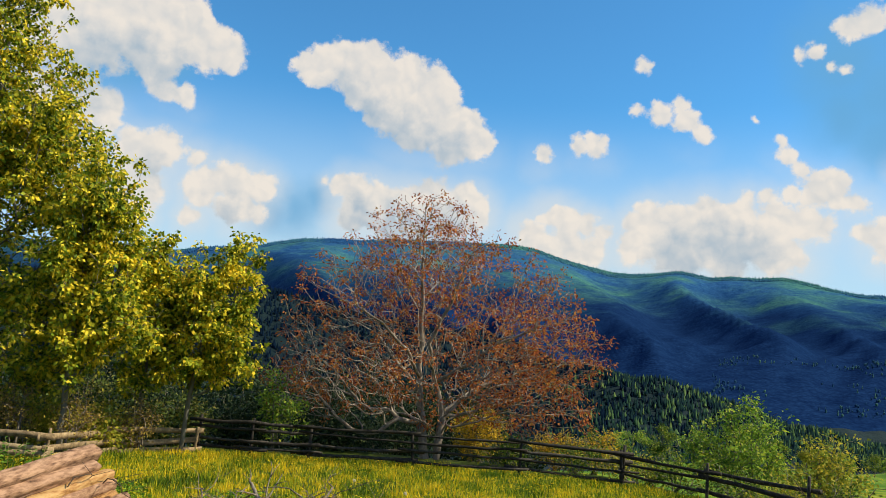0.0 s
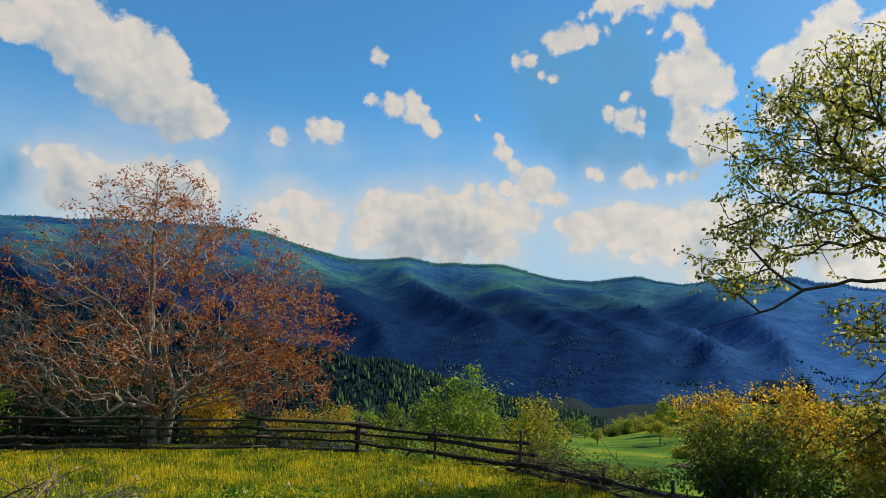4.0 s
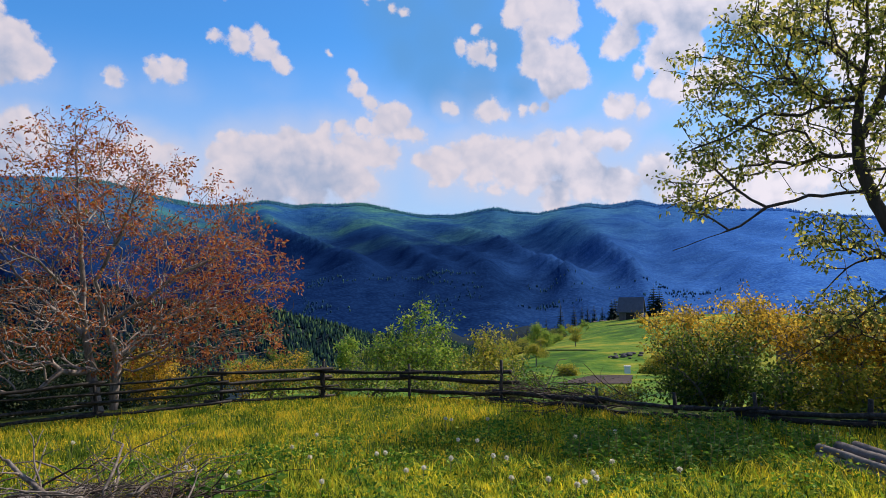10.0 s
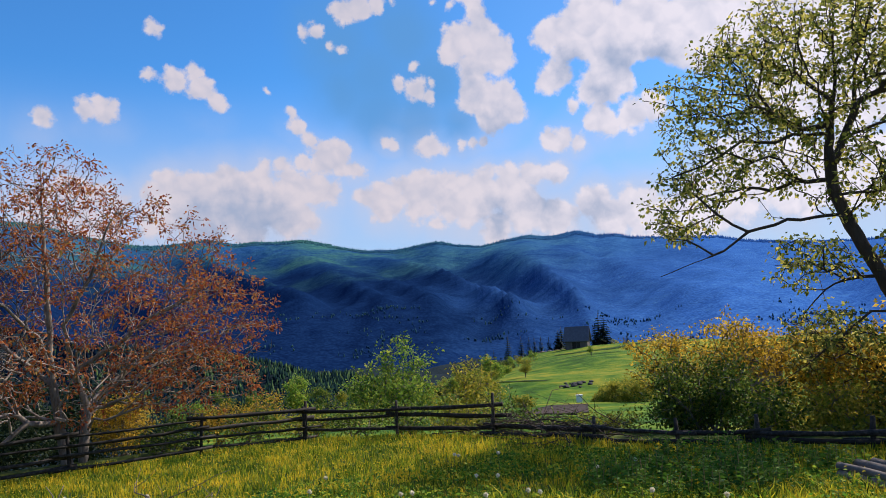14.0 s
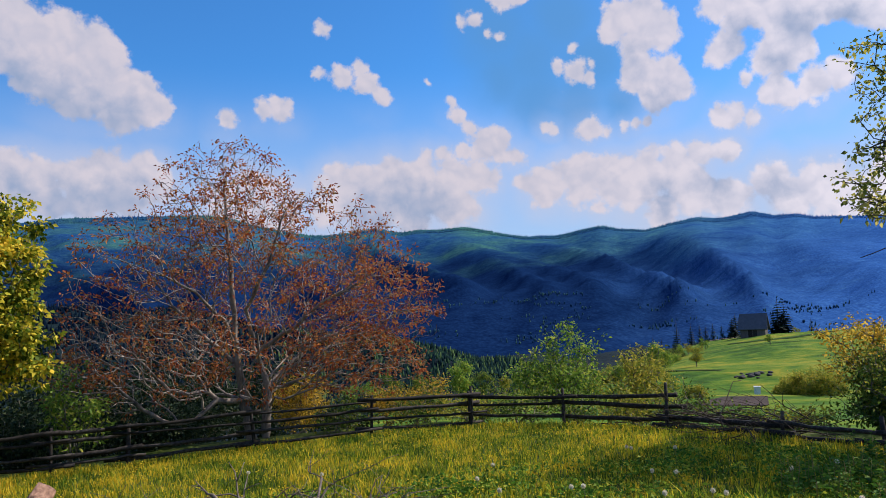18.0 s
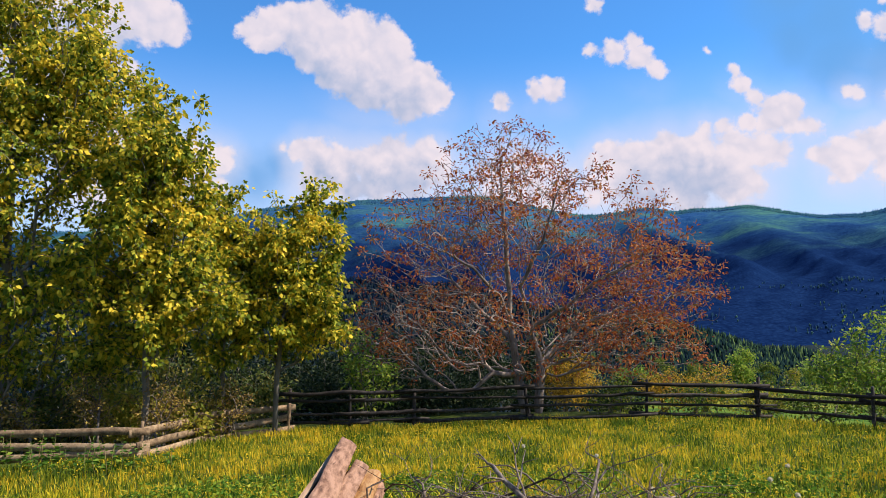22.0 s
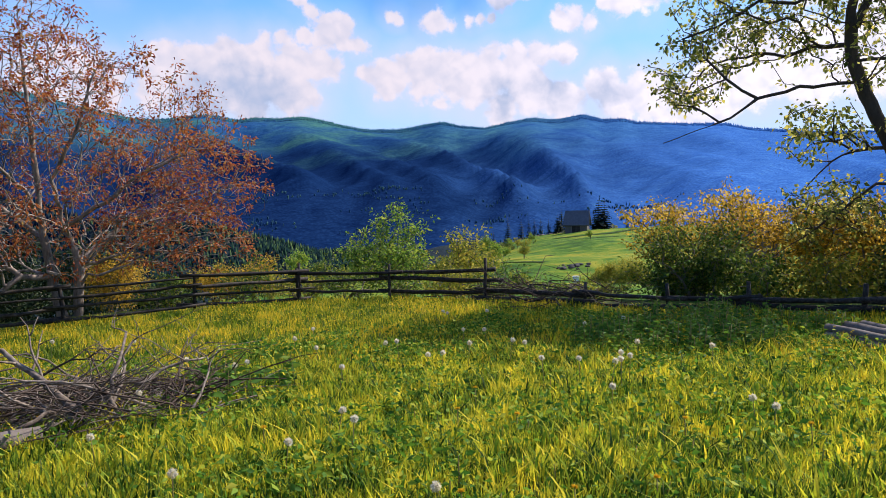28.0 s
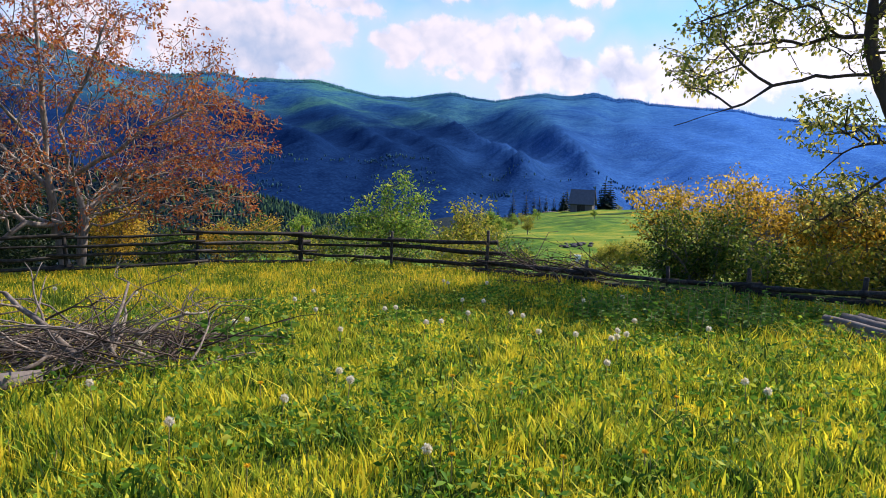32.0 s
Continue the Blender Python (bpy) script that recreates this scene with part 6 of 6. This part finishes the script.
ribbon("ground_strip", "dark green strip low on the pasture", [(35.5, 150), (38.0, 141), (40.5, 136)], 1.2, M["dark_strip"], 0.1)
ribbon("ground_ploughed", "strip of dark ploughed earth below the pasture", [(39.3, 66), (40.8, 65.5), (42.0, 65), (43.4, 65)], 11.0, M["ploughed"], 0.07)


# ---- the meadow: grass, flowers, weeds ----
def inside(x, y):
    """The meadow on this side of the fences."""
    az = np.degrees(np.arctan2(x, y))
    r = np.hypot(x, y)
    edge = np.interp(az, (-45, -38, -31, -22, -12, -2, 6, 14, 22, 29, 36, 43, 49, 54, 62, 72), (13.5, 13.2, 12.0, 12.6, 14.9, 15.2, 15.8, 16.2, 17.0, 15.8, 14.9, 13.2, 12.4, 12.2, 12.0, 12.0))
    return r < edge


def blades(count, x0, x1, y0, y1, seed, height, width, rmin, rmax, curve=0.5):
    rng = np.random.default_rng(seed)
    x, y = rng.uniform(x0, x1, count), rng.uniform(y0, y1, count)
    r = np.hypot(x, y)
    ok = inside(x, y) & (r > rmin) & (r < rmax) & ~((abs(x + 0.76) < 0.85) & (abs(y - 4.1) < 1.2))
    x, y = x[ok], y[ok]
    n = len(x)
    z = land(x, y)
    clump = np.array([noise.noise((a * 0.9, b * 0.9, 9.0)) for a, b in zip(x, y)])
    tuft = np.array([noise.noise((a * 3.1, b * 3.1, 4.0)) for a, b in zip(x, y)])
    h = height * rng.uniform(0.4, 1.15, n) * (1 + 0.5 * clump + 0.6 * tuft)
    a = rng.uniform(0, 2 * np.pi, n)
    d = np.stack([np.cos(a), np.sin(a)], 1) * (curve * h * rng.uniform(0.1, 1.0, n))[:, None]
    s = np.stack([-np.sin(a), np.cos(a)], 1) * (width * rng.uniform(0.6, 1.3, n))[:, None]
    P = lambda xy, zz: np.column_stack([xy, zz])
    b0 = np.column_stack([x, y])
    v = np.stack([P(b0 - s, z - 0.02), P(b0 + s, z - 0.02), P(b0 + d * 0.3 - s * 0.8, z + h * 0.55), P(b0 + d * 0.3 + s * 0.8, z + h * 0.55), P(b0 + d, z + h * 0.95)], 1).reshape(-1, 3)
    k = np.arange(n)[:, None, None] * 5
    f = (k + np.array([[0, 1, 3], [0, 3, 2], [2, 3, 4]])[None]).reshape(-1, 3)
    return v, f


near_v, near_f = blades(230000, -4, 8, 0.6, 9, 501, 0.12, 0.0042, 1.2, 8.2, 0.9)
wide_v, wide_f = blades(26000, -4, 8, 0.6, 9, 505, 0.17, 0.009, 1.3, 8.6, 1.2)
far_v, far_f = blades(260000, -11, 13, 2, 17.5, 502, 0.115, 0.0065, 7.6, 18, 0.8)
back_v, back_f = blades(60000, -7, 9, -6, 0.6, 503, 0.12, 0.006, 0.0, 9.0, 0.9)
side_v, side_f = blades(30000, -9, -4, 0.6, 9, 504, 0.12, 0.006, 0.0, 13.0, 0.9)
near_v, near_f = pack([(near_v, near_f), (wide_v, wide_f), (back_v, back_f), (side_v, side_f)])
tagged(new("meadow_grass", mesh_np("meadow_grass", near_v, near_f, [M["grass"]])), "lush green and yellow-green meadow grass", "grass", kind="stuff")
tagged(new("meadow_grass", mesh_np("meadow_grass", far_v, far_f, [M["gold_grass"]])), "golden green grass of the further meadow", "grass", kind="stuff")

rng = np.random.default_rng(510)
n = 24000
fx, fy = rng.uniform(-10, 12, n), rng.uniform(3, 17, n)
ok = inside(fx * 1.06, fy * 1.06) & (np.hypot(fx, fy) > 5.0) & (rng.random(n) < np.clip((np.hypot(fx, fy) - 4.5) / 7, 0.02, 1)) & (np.array([noise.noise((a * 0.8, b * 0.8, 31.0)) for a, b in zip(fx, fy)]) > rng.uniform(-0.35, 0.5, n))
fx, fy = fx[ok], fy[ok]
fz = land(fx, fy) + rng.uniform(0.06, 0.18, len(fx))
c = np.repeat(np.column_stack([fx, fy, fz]), 4, axis=0)
d = rng.normal(0, 1, (len(c), 3))
d[:, 2] = abs(d[:, 2]) * 0.6
tagged(new("buttercup_flowers", leaf_mesh("buttercup_flowers", c, d, np.full(len(c), 0.017), M["yellow_petal"], rng, 0.9)), "tiny yellow buttercups all over the meadow", "flowers", kind="stuff")


rng = np.random.default_rng(511)
n = 80000
hx, hy = rng.uniform(-3.5, 8, n), rng.uniform(1.0, 9.5, n)
patchn = np.array([noise.noise((a * 1.1, b * 1.1, 21.0)) for a, b in zip(hx, hy)])
ok = inside(hx, hy) & (np.hypot(hx, hy) > 1.4) & (patchn > rng.uniform(-0.35, 0.45, n)) & ~((abs(hx + 0.76) < 0.85) & (abs(hy - 4.1) < 1.2))
hx, hy = hx[ok], hy[ok]
c = np.column_stack([hx, hy, land(hx, hy) + rng.uniform(0.02, 0.15, len(hx))])
d = rng.normal(0, 1, (len(c), 3)) * np.array([1, 1, 0.45])
tagged(new("meadow_herbs", leaf_mesh("meadow_herbs", c, d, rng.uniform(0.022, 0.075, len(c)), M["herb"], rng, 0.5)), "low leafy clover and herbs among the grass", "herbs", kind="stuff")


def weeds(name, label, cx, cy, rx, ry, plants, h, leaf, seed, size=0.09, per=16):
    rng = np.random.default_rng(seed)
    cs, ds, ss, tubes = [], [], [], []
    for _ in range(plants):
        a, q = rng.uniform(0, 6.28), math.sqrt(rng.random())
        x, y = cx + math.cos(a) * rx * q, cy + math.sin(a) * ry * q
        z, hh = gz(x, y), h * rng.uniform(0.5, 1.15)
        tilt = rng.normal(0, 0.12, 2)
        tubes.append(tube([(x, y, z - 0.02), (x + tilt[0] * hh, y + tilt[1] * hh, z + hh)], [0.006, 0.003], 3))
        for k in range(per):
            u = (k + 1) / per
            aa = k * 1.57 + rng.normal(0, 0.3)
            cs.append((x + tilt[0] * hh * u, y + tilt[1] * hh * u, z + hh * u))
            ds.append((math.cos(aa), math.sin(aa), 0.25))
            ss.append(size * rng.uniform(0.7, 1.2) * (1.15 - 0.6 * u))
    top = thing(name, label, "weeds", (0, 0, 0), kind="stuff")
    v, f = pack(tubes)
    child("stems", mesh_np("stems", v, f, [M["stem"]]), top)
    child("leaves", leaf_mesh("leaves", cs, ds, ss, M[leaf], rng, 0.42), top)


weeds("nettle_patch", "shady patch of tall green nettles by the fence", 7.0, 5.9, 1.2, 1.1, 170, 0.34, "weed_leaf", 520, 0.11, 14)
weeds("nettle_patch", "tall green nettles along the shaded fence", 8.6, 6.2, 0.7, 1.6, 110, 0.28, "weed_leaf", 521, 0.1, 12)
weeds("dock_plants", "broad leaved dock plants beside the brush heap", 2.2, 6.8, 0.5, 0.7, 26, 0.35, "weed_leaf", 522, 0.17, 8)
weeds("dock_plants", "broad leaved plants scattered in the meadow grass", 3.2, 4.6, 3.4, 2.6, 110, 0.15, "herb", 523, 0.075, 8)
weeds("dock_plants", "leafy weeds growing along the board fence", -5.5, 10.6, 1.8, 0.5, 60, 0.4, "weed_leaf", 524, 0.12, 10)


# ---- dandelion clocks ----
def dandelion(x, y, h, seed, r=0.024):
    rng = np.random.default_rng(seed)
    top = thing("dandelion_clock", "white dandelion seed head on a thin stem", "dandelion", (x, y, gz(x, y)), "dandelion clocks")
    lean = rng.normal(0, 0.03, 2)
    v, f = tube([(0, 0, -0.02), (lean[0] * 0.4, lean[1] * 0.4, h * 0.5), (lean[0], lean[1], h)], [0.0035, 0.003, 0.0028], 5)
    child("stem", mesh_np("stem", v, f, [M["stem"]]), top)
    q = rng.normal(0, 1, (260, 3))
    q /= np.linalg.norm(q, axis=1)[:, None]
    c = np.array([lean[0], lean[1], h]) + q * r * 0.3
    child("seed_head", leaf_mesh("seed_head", c, q + rng.normal(0, 0.25, q.shape), r * rng.uniform(0.6, 1.1, len(q)), M["seed_fluff"], rng, 0.14), top)


spots = [(2.51, 5.43), (2.44, 5.02), (1.88, 4.88), (3.43, 7.37), (4.72, 8.35), (4.61, 8.35), (4.44, 7.27), (4.65, 7.24), (6.20, 8.46), (5.50, 5.43), (5.94, 5.69), (5.82, 5.47), (5.65, 5.42), (4.71, 4.63), (6.76, 5.16), (5.24, 3.61), (5.09, 3.37), (3.84, 9.72), (5.76, 7.05), (5.43, 5.79), (5.15, 7.43), (3.76, 8.71), (6.58, 6.04), (8.17, 7.74), (0.85, 6.01), (1.10, 4.68), (2.32, 3.46)]
rng = np.random.default_rng(600)
for _ in range(14):
    a, r = radians(rng.uniform(2, 44)), rng.uniform(6.5, 11)
    spots.append((math.sin(a) * r, math.cos(a) * r))
for k, (x, y) in enumerate(spots):
    r = math.hypot(x, y)
    h = 0.27 + 0.04 * math.sin(k * 2.3)
    # the heads were placed where they stand over the grass
    s = 1 - h / 1.75 if k < 27 else 1.0
    dandelion(0.12 + (x - 0.12) * s, 0.1 + (y - 0.1) * s, h, 610 + k)


def yellow_dandelion(x, y, seed):
    rng = np.random.default_rng(seed)
    top = thing("dandelion_flower", "yellow dandelion flower in the grass", "dandelion", (x, y, gz(x, y)), "dandelion flowers")
    v, f = tube([(0, 0, -0.02), (0.01, 0, 0.1), (0.015, 0.01, 0.2)], [0.004, 0.0035, 0.003], 5)
    child("stem", mesh_np("stem", v, f, [M["stem"]]), top)
    a = rng.uniform(0, 6.28, 60)
    d = np.column_stack([np.cos(a), np.sin(a), rng.uniform(0.1, 1.2, 60)])
    child("petals", leaf_mesh("petals", np.tile([0.015, 0.01, 0.2], (60, 1)), d, np.full(60, 0.022), M["orange_petal"], rng, 0.35), top)


for k, (x, y) in enumerate(((1.15, 3.35), (2.05, 3.0), (2.9, 2.55), (2.9, 4.3), (3.1, 3.9), (3.9, 3.2), (1.7, 4.8), (4.3, 2.6), (2.5, 2.7), (3.4, 4.8), (0.9, 5.2))):
    yellow_dandelion(x, y, 700 + k)
